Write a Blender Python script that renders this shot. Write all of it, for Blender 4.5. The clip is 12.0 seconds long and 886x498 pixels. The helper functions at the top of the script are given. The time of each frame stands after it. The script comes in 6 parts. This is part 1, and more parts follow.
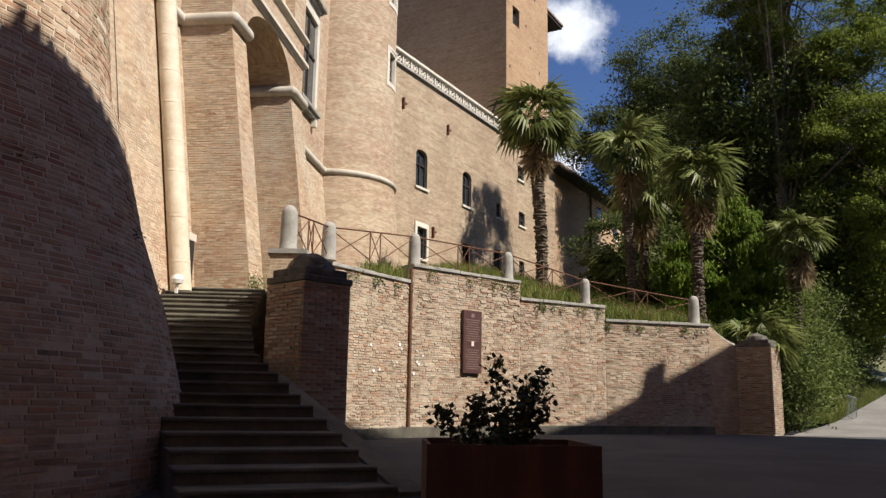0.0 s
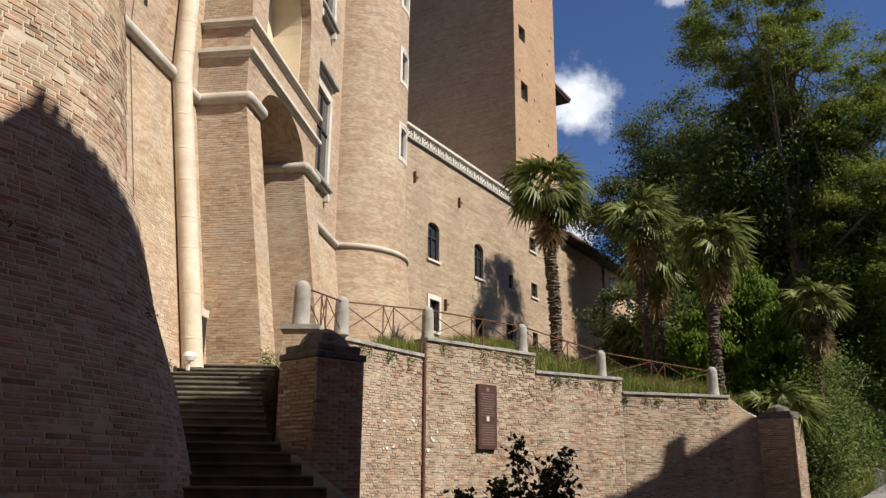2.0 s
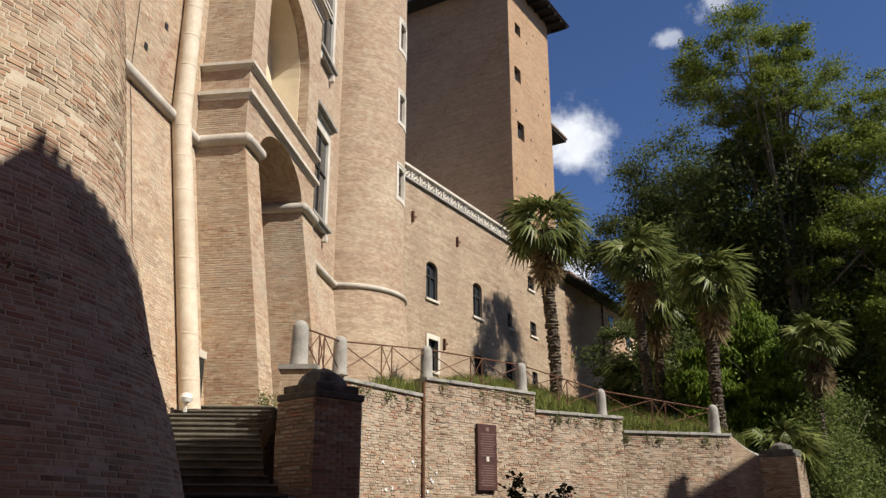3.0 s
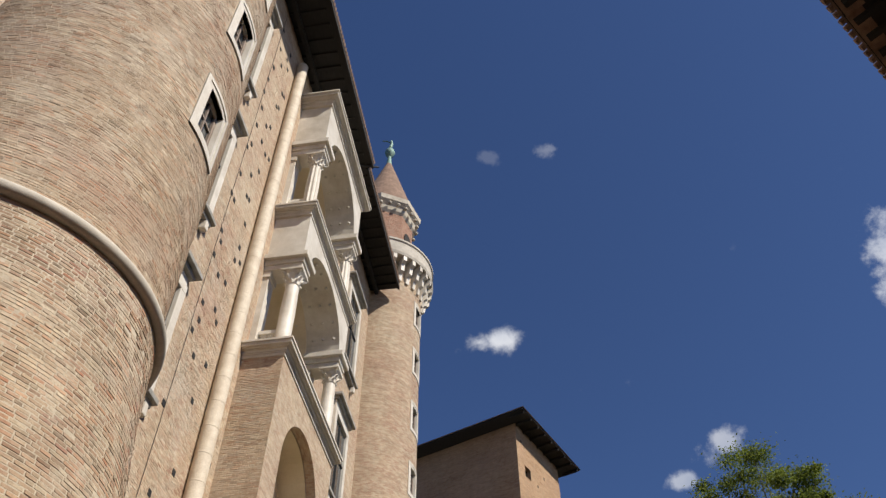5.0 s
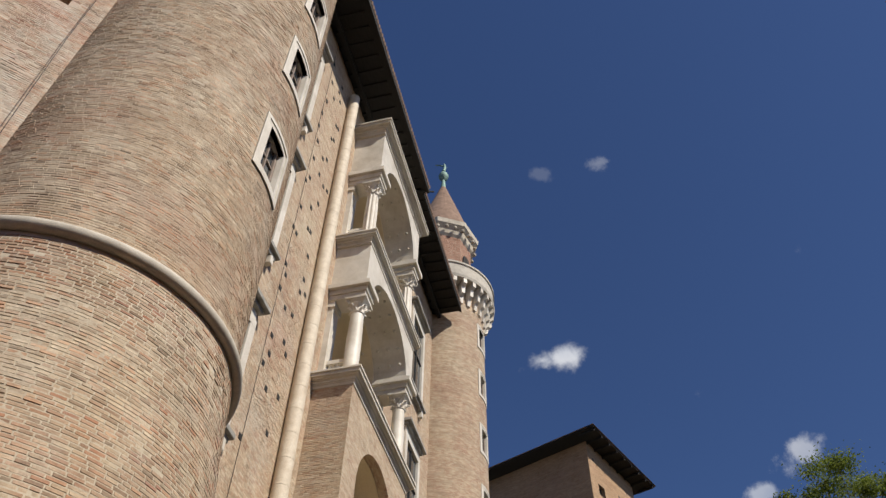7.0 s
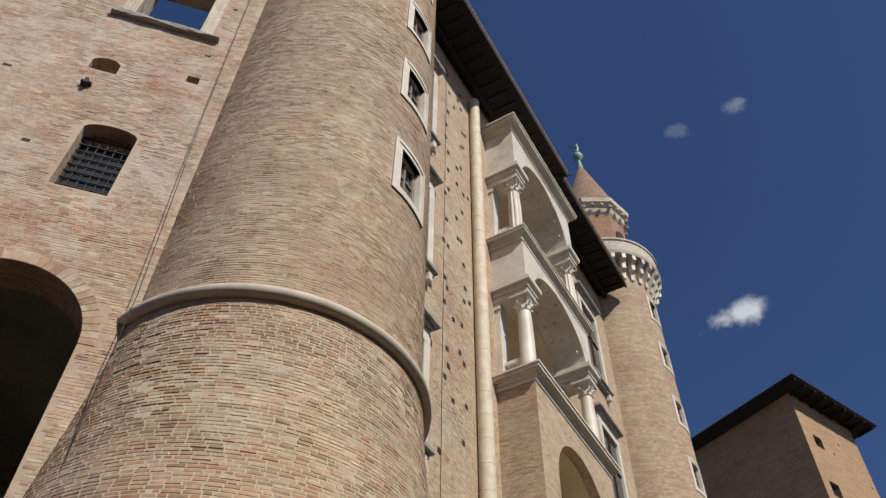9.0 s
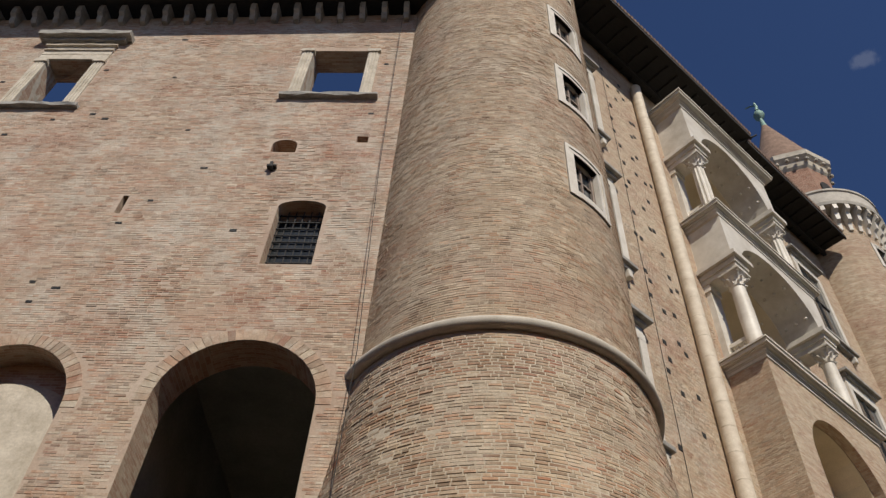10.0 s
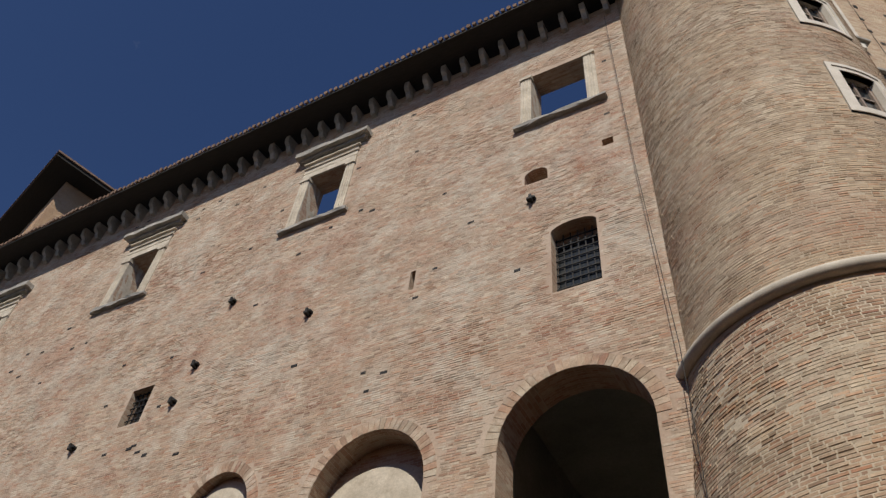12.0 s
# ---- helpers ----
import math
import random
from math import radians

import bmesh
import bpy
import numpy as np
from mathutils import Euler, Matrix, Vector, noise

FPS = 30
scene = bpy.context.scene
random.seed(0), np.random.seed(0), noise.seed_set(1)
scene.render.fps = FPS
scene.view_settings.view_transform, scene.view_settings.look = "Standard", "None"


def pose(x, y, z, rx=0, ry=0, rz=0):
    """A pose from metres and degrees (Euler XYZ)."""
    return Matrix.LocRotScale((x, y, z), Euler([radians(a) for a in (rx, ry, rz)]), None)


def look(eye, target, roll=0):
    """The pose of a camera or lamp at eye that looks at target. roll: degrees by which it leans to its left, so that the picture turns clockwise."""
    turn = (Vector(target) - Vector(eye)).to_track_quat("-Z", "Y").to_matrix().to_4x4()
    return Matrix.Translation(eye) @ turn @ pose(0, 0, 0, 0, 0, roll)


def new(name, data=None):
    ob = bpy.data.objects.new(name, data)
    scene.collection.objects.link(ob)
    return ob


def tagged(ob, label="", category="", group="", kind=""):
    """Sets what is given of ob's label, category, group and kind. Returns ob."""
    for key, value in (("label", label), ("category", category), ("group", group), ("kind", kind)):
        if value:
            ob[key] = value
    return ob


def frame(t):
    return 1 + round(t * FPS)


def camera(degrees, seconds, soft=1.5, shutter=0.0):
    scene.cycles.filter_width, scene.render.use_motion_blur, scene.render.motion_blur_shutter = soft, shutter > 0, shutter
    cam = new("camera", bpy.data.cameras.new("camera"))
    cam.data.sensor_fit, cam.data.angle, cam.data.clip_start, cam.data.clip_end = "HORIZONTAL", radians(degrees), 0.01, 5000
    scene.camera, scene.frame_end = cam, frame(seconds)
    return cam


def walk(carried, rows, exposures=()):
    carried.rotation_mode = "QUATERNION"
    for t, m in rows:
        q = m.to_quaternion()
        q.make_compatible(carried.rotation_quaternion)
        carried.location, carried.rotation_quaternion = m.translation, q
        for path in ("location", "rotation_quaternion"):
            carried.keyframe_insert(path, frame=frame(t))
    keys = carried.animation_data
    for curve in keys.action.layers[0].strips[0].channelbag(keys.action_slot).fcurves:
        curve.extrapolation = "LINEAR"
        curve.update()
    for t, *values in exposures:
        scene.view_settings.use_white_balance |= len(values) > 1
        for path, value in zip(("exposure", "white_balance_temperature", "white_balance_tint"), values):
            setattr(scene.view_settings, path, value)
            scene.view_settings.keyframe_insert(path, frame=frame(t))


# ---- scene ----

# ---- camera and walk ----
EYE = (0.0, 0.0, 1.5)
cam = camera(56.74, 12.0, soft=1.4)
PATH = [   # seconds; yaw, pitch, roll in degrees; the eye's small drift in metres
    (0.0, -0.3, 10.54, -0.87, 0.06, -0.04, -0.05), (0.5, 0.16, 14.18, -0.86, 0.05, -0.01, -0.02), (1.0, 0.65, 15.09, -0.78, 0.02, 0.01, 0.01),
    (1.5, 0.77, 15.38, -0.56, 0.02, 0.03, 0.02), (2.0, 0.65, 15.53, -0.36, 0.02, 0.06, 0.01), (2.5, 0.59, 15.96, -0.21, 0.03, 0.04, 0.0),
    (4.3, 1.18, 36.33, 0.7, 0.07, 0.03, -0.08), (4.5, 1.23, 40.64, 0.59, 0.14, 0.06, -0.05), (5.0, 1.59, 48.58, 0.04, 0.15, 0.12, 0.04),
    (5.5, 2.23, 50.1, -0.56, 0.12, 0.11, 0.08), (6.0, 3.57, 50.2, -1.24, 0.09, 0.07, 0.08), (6.5, 5.61, 50.18, -1.01, 0.05, 0.05, 0.05),
    (8.5, 13.87, 48.97, -0.03, -0.06, 0.03, 0.0), (9.0, 23.19, 49.61, -0.58, -0.03, 0.02, -0.01), (9.5, 32.97, 49.9, -2.72, 0.01, -0.02, -0.03),
    (10.0, 41.51, 50.15, -2.59, 0.0, -0.01, -0.04), (10.5, 49.19, 50.88, -2.87, -0.06, -0.07, -0.03), (11.0, 56.86, 51.29, -2.68, -0.14, -0.12, 0.0),
    (11.5, 62.96, 51.07, -2.68, -0.23, -0.19, 0.02), (12.0, 67.98, 49.9, -4.55, -0.3, -0.17, 0.02)]
walk(cam, [(t, pose(EYE[0] + dx, EYE[1] + dy, EYE[2] + dz, 90 + p, r, yaw)) for t, yaw, p, r, dx, dy, dz in PATH],
     exposures=[(0.0, 0.5), (1.5, 0.46), (2.5, 0.42), (4.5, 0.24), (5.5, 0.16), (6.5, 0.1), (8.5, -0.02), (9.5, -0.14), (10.0, -0.23), (12.0, -0.26)])

# ---- sky, sun, exposure ----
SUN_AZ, SUN_EL = -119.8, 46.0     # degrees to the left of +y, degrees up
world = bpy.data.worlds.new("sky")
scene.world = world
world.use_nodes = True
wn, wl = world.node_tree.nodes, world.node_tree.links
background = wn["Background"]
sky = wn.new("ShaderNodeTexSky")
sky.sky_type, sky.sun_disc = "NISHITA", False
sky.sun_elevation, sky.sun_rotation = radians(SUN_EL), radians(-SUN_AZ)
sky.altitude, sky.dust_density, sky.ozone_density = 400, 0.4, 2.5
SKY_TINT = (0.72, 0.86, 1.18, 1)
tint = wn.new("ShaderNodeMix")
tint.data_type, tint.blend_type = "RGBA", "MULTIPLY"
tint.inputs[0].default_value, tint.inputs[7].default_value = 1.0, SKY_TINT
wl.new(sky.outputs[0], tint.inputs[6])
# fair-weather clouds: direction, size across, flatness, density, raggedness
CLOUDS = [((0.143, 0.891, 0.432), 0.084, 1.1, 1.0, 1.1), ((0.045, 0.741, 0.671), 0.062, 2.2, 0.72, 1.5), ((0.111, 0.565, 0.818), 0.026, 2.0, 0.17, 2.8),
          ((0.041, 0.575, 0.817), 0.02, 2.0, 0.08, 2.8), ((0.478, 0.59, 0.65), 0.066, 1.0, 0.62, 2.2), ((0.30, 0.78, 0.55), 0.05, 1.6, 0.45, 2.2),
          ((0.248, 0.817, 0.52), 0.028, 1.8, 0.5, 2.0), ((0.155, 0.944, 0.285), 0.05, 1.4, 0.8, 1.5)]
direction = wn.new("ShaderNodeTexCoord").outputs["Generated"]
puff = wn.new("ShaderNodeTexNoise")
puff.inputs["Scale"].default_value, puff.inputs["Detail"].default_value, puff.inputs["Roughness"].default_value = 20.0, 9.0, 0.62
wl.new(direction, puff.inputs["Vector"])
cover = None
for centre, size, flat, dense, ragged in CLOUDS:
    off = wn.new("ShaderNodeVectorMath")
    off.operation = "SUBTRACT"
    wl.new(direction, off.inputs[0])
    off.inputs[1].default_value = centre
    squash = wn.new("ShaderNodeVectorMath")
    squash.operation = "MULTIPLY"
    wl.new(off.outputs[0], squash.inputs[0])
    squash.inputs[1].default_value = (1.0, flat * 0.6, flat)
    length = wn.new("ShaderNodeVectorMath")
    length.operation = "LENGTH"
    wl.new(squash.outputs[0], length.inputs[0])
    near = wn.new("ShaderNodeMapRange")
    near.inputs[1].default_value, near.inputs[2].default_value, near.inputs[3].default_value, near.inputs[4].default_value = 0.0, size * 1.25, 0.62 + 0.5 * (1.9 - ragged), -0.55 + 0.5 * (1.9 - ragged)
    wl.new(length.outputs["Value"], near.inputs[0])
    rough_edge = wn.new("ShaderNodeMath")
    rough_edge.operation = "MULTIPLY_ADD"
    rough_edge.inputs[1].default_value = ragged
    wl.new(puff.outputs["Fac"], rough_edge.inputs[0])
    wl.new(near.outputs[0], rough_edge.inputs[2])
    soft_edge = wn.new("ShaderNodeMapRange")
    soft_edge.interpolation_type = "SMOOTHSTEP"
    soft_edge.inputs[1].default_value, soft_edge.inputs[2].default_value, soft_edge.inputs[3].default_value, soft_edge.inputs[4].default_value = 0.95, 1.45, 0.0, dense
    wl.new(rough_edge.outputs[0], soft_edge.inputs[0])
    if cover is None:
        cover = soft_edge.outputs[0]
    else:
        top = wn.new("ShaderNodeMath")
        top.operation = "MAXIMUM"
        wl.new(cover, top.inputs[0])
        wl.new(soft_edge.outputs[0], top.inputs[1])
        cover = top.outputs[0]
cloudy = wn.new("ShaderNodeMix")
cloudy.data_type = "RGBA"
billow = wn.new("ShaderNodeTexNoise")
billow.inputs["Scale"].default_value, billow.inputs["Detail"].default_value = 13.0, 6.0
wl.new(direction, billow.inputs["Vector"])
cloud_tone = wn.new("ShaderNodeValToRGB")
cloud_tone.color_ramp.elements[0].position, cloud_tone.color_ramp.elements[0].color = 0.35, (0.66, 0.7, 0.78, 1)
cloud_tone.color_ramp.elements[1].position, cloud_tone.color_ramp.elements[1].color = 0.6, (1, 1, 1, 1)
wl.new(billow.outputs["Fac"], cloud_tone.inputs[0])
bright = wn.new("ShaderNodeMix")
bright.data_type, bright.blend_type = "RGBA", "MULTIPLY"
bright.inputs[0].default_value, bright.inputs[7].default_value = 1.0, (14.0, 14.1, 14.4, 1)
wl.new(cloud_tone.outputs[0], bright.inputs[6])
wl.new(bright.outputs[2], cloudy.inputs[7])
wl.new(cover, cloudy.inputs[0])
wl.new(tint.outputs[2], cloudy.inputs[6])
wl.new(cloudy.outputs[2], background.inputs[0])
background.inputs[1].default_value = 0.062
sun = new("sun", bpy.data.lights.new("sun", "SUN"))
sun.data.energy, sun.data.angle, sun.data.color = 5.3, radians(0.55), (1.0, 0.93, 0.82)
a, e = radians(SUN_AZ), radians(SUN_EL)
TO_SUN = Vector((-math.sin(a) * math.cos(e), math.cos(a) * math.cos(e), math.sin(e)))
sun.matrix_world = look(TO_SUN * 100, (0, 0, 0))

# ---- materials ----
def nodes_of(name, rough=0.8, metal=0.0):
    m = bpy.data.materials.new(name)
    m.use_nodes = True
    n, l = m.node_tree.nodes, m.node_tree.links
    b = n["Principled BSDF"]
    b.inputs["Roughness"].default_value, b.inputs["Metallic"].default_value = rough, metal
    return m, n, l, b


def ramp(n, l, fac, stops):
    r = n.new("ShaderNodeValToRGB")
    el = r.color_ramp.elements
    el[0].position, el[0].color = stops[0][0], (*stops[0][1], 1)
    el[1].position, el[1].color = stops[-1][0], (*stops[-1][1], 1)
    for p, c in stops[1:-1]:
        el.new(p).color = (*c, 1)
    l.new(fac, r.inputs[0])
    return r.outputs[0]


def noise_of(n, l, co, scale, detail=5, rough=0.6, stretch=None):
    if stretch:
        mp = n.new("ShaderNodeMapping")
        mp.inputs["Scale"].default_value = stretch
        l.new(co, mp.inputs[0])
        co = mp.outputs[0]
    t = n.new("ShaderNodeTexNoise")
    t.inputs["Scale"].default_value, t.inputs["Detail"].default_value, t.inputs["Roughness"].default_value = scale, detail, rough
    l.new(co, t.inputs["Vector"])
    return t.outputs["Fac"]


def mixed(n, l, mode, fac, a, b):
    m = n.new("ShaderNodeMix")
    m.data_type, m.blend_type = "RGBA", mode
    for i, v in ((0, fac), (6, a), (7, b)):
        if isinstance(v, (int, float)):
            m.inputs[i].default_value = v
        elif isinstance(v, tuple):
            m.inputs[i].default_value = (*v, 1)
        else:
            l.new(v, m.inputs[i])
    return m.outputs[2]


def bumped(n, l, b, height, strength, distance):
    k = n.new("ShaderNodeBump")
    k.inputs["Strength"].default_value, k.inputs["Distance"].default_value = strength, distance
    l.new(height, k.inputs["Height"])
    l.new(k.outputs[0], b.inputs["Normal"])


def plain(name, c1, c2, scale=3.0, rough=0.8, metal=0.0, bump=0.3, fine=40.0, stretch=None, dist=0.02):
    """A surface of two tones, stained at a large scale and grained at a small one."""
    m, n, l, b = nodes_of(name, rough, metal)
    co = n.new("ShaderNodeTexCoord").outputs["Object"]
    big = noise_of(n, l, co, scale, 6, 0.65, stretch)
    small = noise_of(n, l, co, fine, 4, 0.7)
    base = ramp(n, l, big, [(0.3, c1), (0.7, c2)])
    grain = ramp(n, l, small, [(0.3, (0.72, 0.72, 0.72)), (0.7, (1.0, 1.0, 1.0))])
    l.new(mixed(n, l, "MULTIPLY", 0.8, base, grain), b.inputs["Base Color"])
    if bump:
        bumped(n, l, b, mixed(n, l, "MIX", 0.5, big, small), bump, dist)
    return m


def contrast(n, l, fac):
    m = n.new("ShaderNodeMapRange")
    m.inputs[1].default_value, m.inputs[2].default_value = 0.33, 0.67
    l.new(fac, m.inputs[0])
    return m.outputs[0]


def brickwork(name, tones, mortar, stain=0.5, length=0.22, course=0.066, relief=0.6):
    """Brick courses laid along the surface by its metric UV map, with patches of other batches of brick."""
    m, n, l, b = nodes_of(name, 0.9)
    tc = n.new("ShaderNodeTexCoord")
    uv, co = tc.outputs["UV"], tc.outputs["Object"]
    warp = n.new("ShaderNodeMix")
    warp.data_type, warp.blend_type = "RGBA", "ADD"
    warp.inputs[0].default_value = 0.02
    wob = n.new("ShaderNodeTexNoise")
    wob.inputs["Scale"].default_value = 2.2
    l.new(uv, wob.inputs["Vector"])
    l.new(uv, warp.inputs[6])
    l.new(wob.outputs["Color"], warp.inputs[7])
    t = n.new("ShaderNodeTexBrick")
    t.inputs["Scale"].default_value = 1.0
    t.inputs["Brick Width"].default_value, t.inputs["Row Height"].default_value = length, course
    t.inputs["Mortar Size"].default_value, t.inputs["Mortar Smooth"].default_value, t.inputs["Bias"].default_value = 0.006, 0.3, 0.0
    t.inputs["Color1"].default_value, t.inputs["Color2"].default_value, t.inputs["Mortar"].default_value = (0, 0, 0, 1), (1, 1, 1, 1), (0.5, 0.5, 0.5, 1)
    l.new(warp.outputs[2], t.inputs["Vector"])
    patch = contrast(n, l, noise_of(n, l, co, 0.35, 7, 0.68))
    streak = noise_of(n, l, uv, 1.4, 5, 0.7, (0.35, 3.0, 1.0))
    mix = n.new("ShaderNodeMath")
    mix.operation = "MULTIPLY_ADD"
    mix.inputs[1].default_value, mix.inputs[2].default_value = 0.5, 0.0
    l.new(t.outputs["Color"], mix.inputs[0])
    add = n.new("ShaderNodeMath")
    add.operation = "MULTIPLY_ADD"
    add.inputs[1].default_value = 0.42
    l.new(patch, add.inputs[0])
    l.new(mix.outputs[0], add.inputs[2])
    body = ramp(n, l, add.outputs[0], [(0.12, tones[0]), (0.38, tones[1]), (0.6, tones[2]), (0.85, tones[3])])
    ruddy = ramp(n, l, noise_of(n, l, co, 0.4, 6, 0.72), [(0.5, (0, 0, 0)), (0.66, (0.35, 0.35, 0.35))])
    body = mixed(n, l, "MIX", ruddy, body, (0.45, 0.28, 0.2))
    soot = ramp(n, l, noise_of(n, l, co, 2.2, 7, 0.76), [(0.32, (0.6, 0.58, 0.55)), (0.5, (1, 1, 1))])
    body = mixed(n, l, "MULTIPLY", stain, body, soot)
    joint = mixed(n, l, "MIX", t.outputs["Fac"], body, mortar)
    grey = ramp(n, l, streak, [(0.35, (0.62, 0.60, 0.58)), (0.62, (1, 1, 1))])
    fine = ramp(n, l, noise_of(n, l, co, 22, 4, 0.7), [(0.25, (0.75, 0.75, 0.75)), (0.7, (1.08, 1.08, 1.08))])
    col = mixed(n, l, "MULTIPLY", stain, joint, grey)
    l.new(mixed(n, l, "MULTIPLY", 0.7, col, fine), b.inputs["Base Color"])
    hgt = n.new("ShaderNodeMath")
    hgt.operation = "MULTIPLY_ADD"
    hgt.inputs[1].default_value = -1.0
    l.new(t.outputs["Fac"], hgt.inputs[0])
    l.new(noise_of(n, l, co, 9, 5, 0.75), hgt.inputs[2])
    bumped(n, l, b, hgt.outputs[0], relief, 0.02)
    return m


def loose_bricks(name, tones, stain=0.5, lime=0.5, ruddiness=0.5):
    """For bricks that are geometry: a tone for each, and stains across them."""
    m, n, l, b = nodes_of(name, 0.9)
    co = n.new("ShaderNodeTexCoord").outputs["Object"]
    rnd = n.new("ShaderNodeNewGeometry").outputs["Random Per Island"]
    own = n.new("ShaderNodeObjectInfo").outputs["Random"]
    patch = contrast(n, l, noise_of(n, l, co, 0.35, 7, 0.68))
    both = n.new("ShaderNodeMath")
    both.operation = "ADD"
    l.new(rnd, both.inputs[0])
    l.new(own, both.inputs[1])
    wrap = n.new("ShaderNodeMath")
    wrap.operation = "FRACT"
    l.new(both.outputs[0], wrap.inputs[0])
    k = n.new("ShaderNodeMath")
    k.operation = "MULTIPLY"
    k.inputs[1].default_value = 0.6
    l.new(wrap.outputs[0], k.inputs[0])
    add = n.new("ShaderNodeMath")
    add.operation = "MULTIPLY_ADD"
    add.inputs[1].default_value = 0.42
    l.new(patch, add.inputs[0])
    l.new(k.outputs[0], add.inputs[2])
    pale = tuple(min(0.9, c * 1.12) for c in tones[3])
    dun = tuple(c * 0.72 for c in tones[2])
    body = ramp(n, l, add.outputs[0], [(0.0, tones[0]), (0.17, tones[0]), (0.24, tones[1]), (0.36, tones[2]), (0.46, tones[1]), (0.56, tones[2]), (0.64, dun), (0.7, tones[3]), (0.84, tones[2]), (1.0, pale)])
    grey = ramp(n, l, noise_of(n, l, co, 0.9, 6, 0.72), [(0.35, (0.6, 0.58, 0.55)), (0.62, (1, 1, 1))])
    fine = ramp(n, l, noise_of(n, l, co, 30, 5, 0.7), [(0.25, (0.7, 0.7, 0.7)), (0.7, (1.08, 1.08, 1.08))])
    wash = ramp(n, l, noise_of(n, l, co, 0.55, 8, 0.74), [(0.47, (0, 0, 0)), (0.62, (lime, lime, lime))])
    ruddy = ramp(n, l, noise_of(n, l, co, 0.28, 6, 0.7, (1.0, 1.0, 1.6)), [(0.5, (0, 0, 0)), (0.66, (ruddiness, ruddiness, ruddiness))])
    body = mixed(n, l, "MIX", ruddy, body, (0.47, 0.27, 0.19))
    body = mixed(n, l, "MIX", wash, body, (0.62, 0.56, 0.47))
    soot = ramp(n, l, noise_of(n, l, co, 2.6, 7, 0.75), [(0.30, (0.55, 0.53, 0.5)), (0.5, (1, 1, 1))])
    odd = n.new("ShaderNodeMath")
    odd.operation = "MULTIPLY"
    odd.inputs[1].default_value = 7.31
    l.new(both.outputs[0], odd.inputs[0])
    single = n.new("ShaderNodeMath")
    single.operation = "FRACT"
    l.new(odd.outputs[0], single.inputs[0])
    burnt = ramp(n, l, single.outputs[0], [(0.0, (0.42, 0.38, 0.36)), (0.09, (0.62, 0.58, 0.55)), (0.13, (0.95, 0.95, 0.95)), (0.82, (1.0, 1.0, 1.0)), (0.87, (0.98, 0.76, 0.66)), (1.0, (0.9, 0.62, 0.5))])
    body = mixed(n, l, "MULTIPLY", stain * 0.85, body, burnt)
    body = mixed(n, l, "MULTIPLY", stain, body, soot)
    col = mixed(n, l, "MULTIPLY", stain, body, grey)
    l.new(mixed(n, l, "MULTIPLY", 0.8, col, fine), b.inputs["Base Color"])
    bumped(n, l, b, noise_of(n, l, co, 25, 5, 0.75), 0.5, 0.012)
    return m


def leafy(name, dark, light, gloss=0.65):
    m, n, l, b = nodes_of(name, gloss)
    rnd = n.new("ShaderNodeNewGeometry").outputs["Random Per Island"]
    b.inputs["Specular IOR Level"].default_value = 0.2
    co = n.new("ShaderNodeTexCoord").outputs["Object"]
    c = ramp(n, l, rnd, [(0.0, dark), (1.0, light)])
    tone = ramp(n, l, noise_of(n, l, co, 0.5, 4, 0.6), [(0.3, (0.7, 0.75, 0.7)), (0.7, (1.15, 1.1, 1.0))])
    col = mixed(n, l, "MULTIPLY", 1.0, c, tone)
    l.new(col, b.inputs["Base Color"])
    tr = n.new("ShaderNodeBsdfTranslucent")
    l.new(col, tr.inputs[0])
    mx = n.new("ShaderNodeMixShader")
    mx.inputs[0].default_value = 0.38
    out = n["Material Output"]
    l.new(b.outputs[0], mx.inputs[1])
    l.new(tr.outputs[0], mx.inputs[2])
    l.new(mx.outputs[0], out.inputs[0])
    return m


PALE = [(0.365, 0.242, 0.158), (0.455, 0.33, 0.218), (0.524, 0.398, 0.267), (0.607, 0.495, 0.351)]
MIXED = [(0.381, 0.216, 0.149), (0.462, 0.312, 0.22), (0.525, 0.399, 0.291), (0.62, 0.525, 0.402)]
ROUGH = [(0.339, 0.158, 0.102), (0.431, 0.274, 0.18), (0.514, 0.389, 0.266), (0.596, 0.486, 0.35)]
BROWN = [(0.37, 0.21, 0.115), (0.44, 0.27, 0.15), (0.49, 0.315, 0.18), (0.55, 0.37, 0.225)]
SUNNY = [(0.42, 0.25, 0.165), (0.51, 0.365, 0.245), (0.58, 0.45, 0.31), (0.66, 0.55, 0.4)]
MORTAR = (0.54, 0.455, 0.355)
M_FACADE = brickwork("facade_brick", SUNNY, MORTAR, 0.45, relief=1.0)
M_LANTERN = brickwork("red_lantern_brick", [(0.27, 0.12, 0.075), (0.33, 0.17, 0.11), (0.38, 0.21, 0.14), (0.44, 0.28, 0.2)], (0.4, 0.3, 0.22), 0.6)
M_TOWER = brickwork("tower_brick", SUNNY, MORTAR, 0.6, relief=1.0)
M_WING = brickwork("wing_brick", MIXED, MORTAR, 0.5)
M_BLOCK = brickwork("plain_brick", BROWN, (0.42, 0.31, 0.2), 0.5, relief=0.6)
M_RANGE = brickwork("range_brick", PALE, MORTAR, 0.75, relief=1.0)
M_LOW = brickwork("terrace_brick", PALE, MORTAR, 0.55)
M_BRICKS_TOWER = loose_bricks("tower_bricks", PALE, 0.72, 0.3)
M_BRICKS_BASE = loose_bricks("tower_base_bricks", ROUGH, 0.85, 0.5)
M_BRICKS_WING = loose_bricks("wing_bricks", MIXED, 0.68, 0.95, 0.58)
M_BRICKS_FACADE = loose_bricks("facade_bricks", SUNNY, 0.38, 0.5, 0.35)
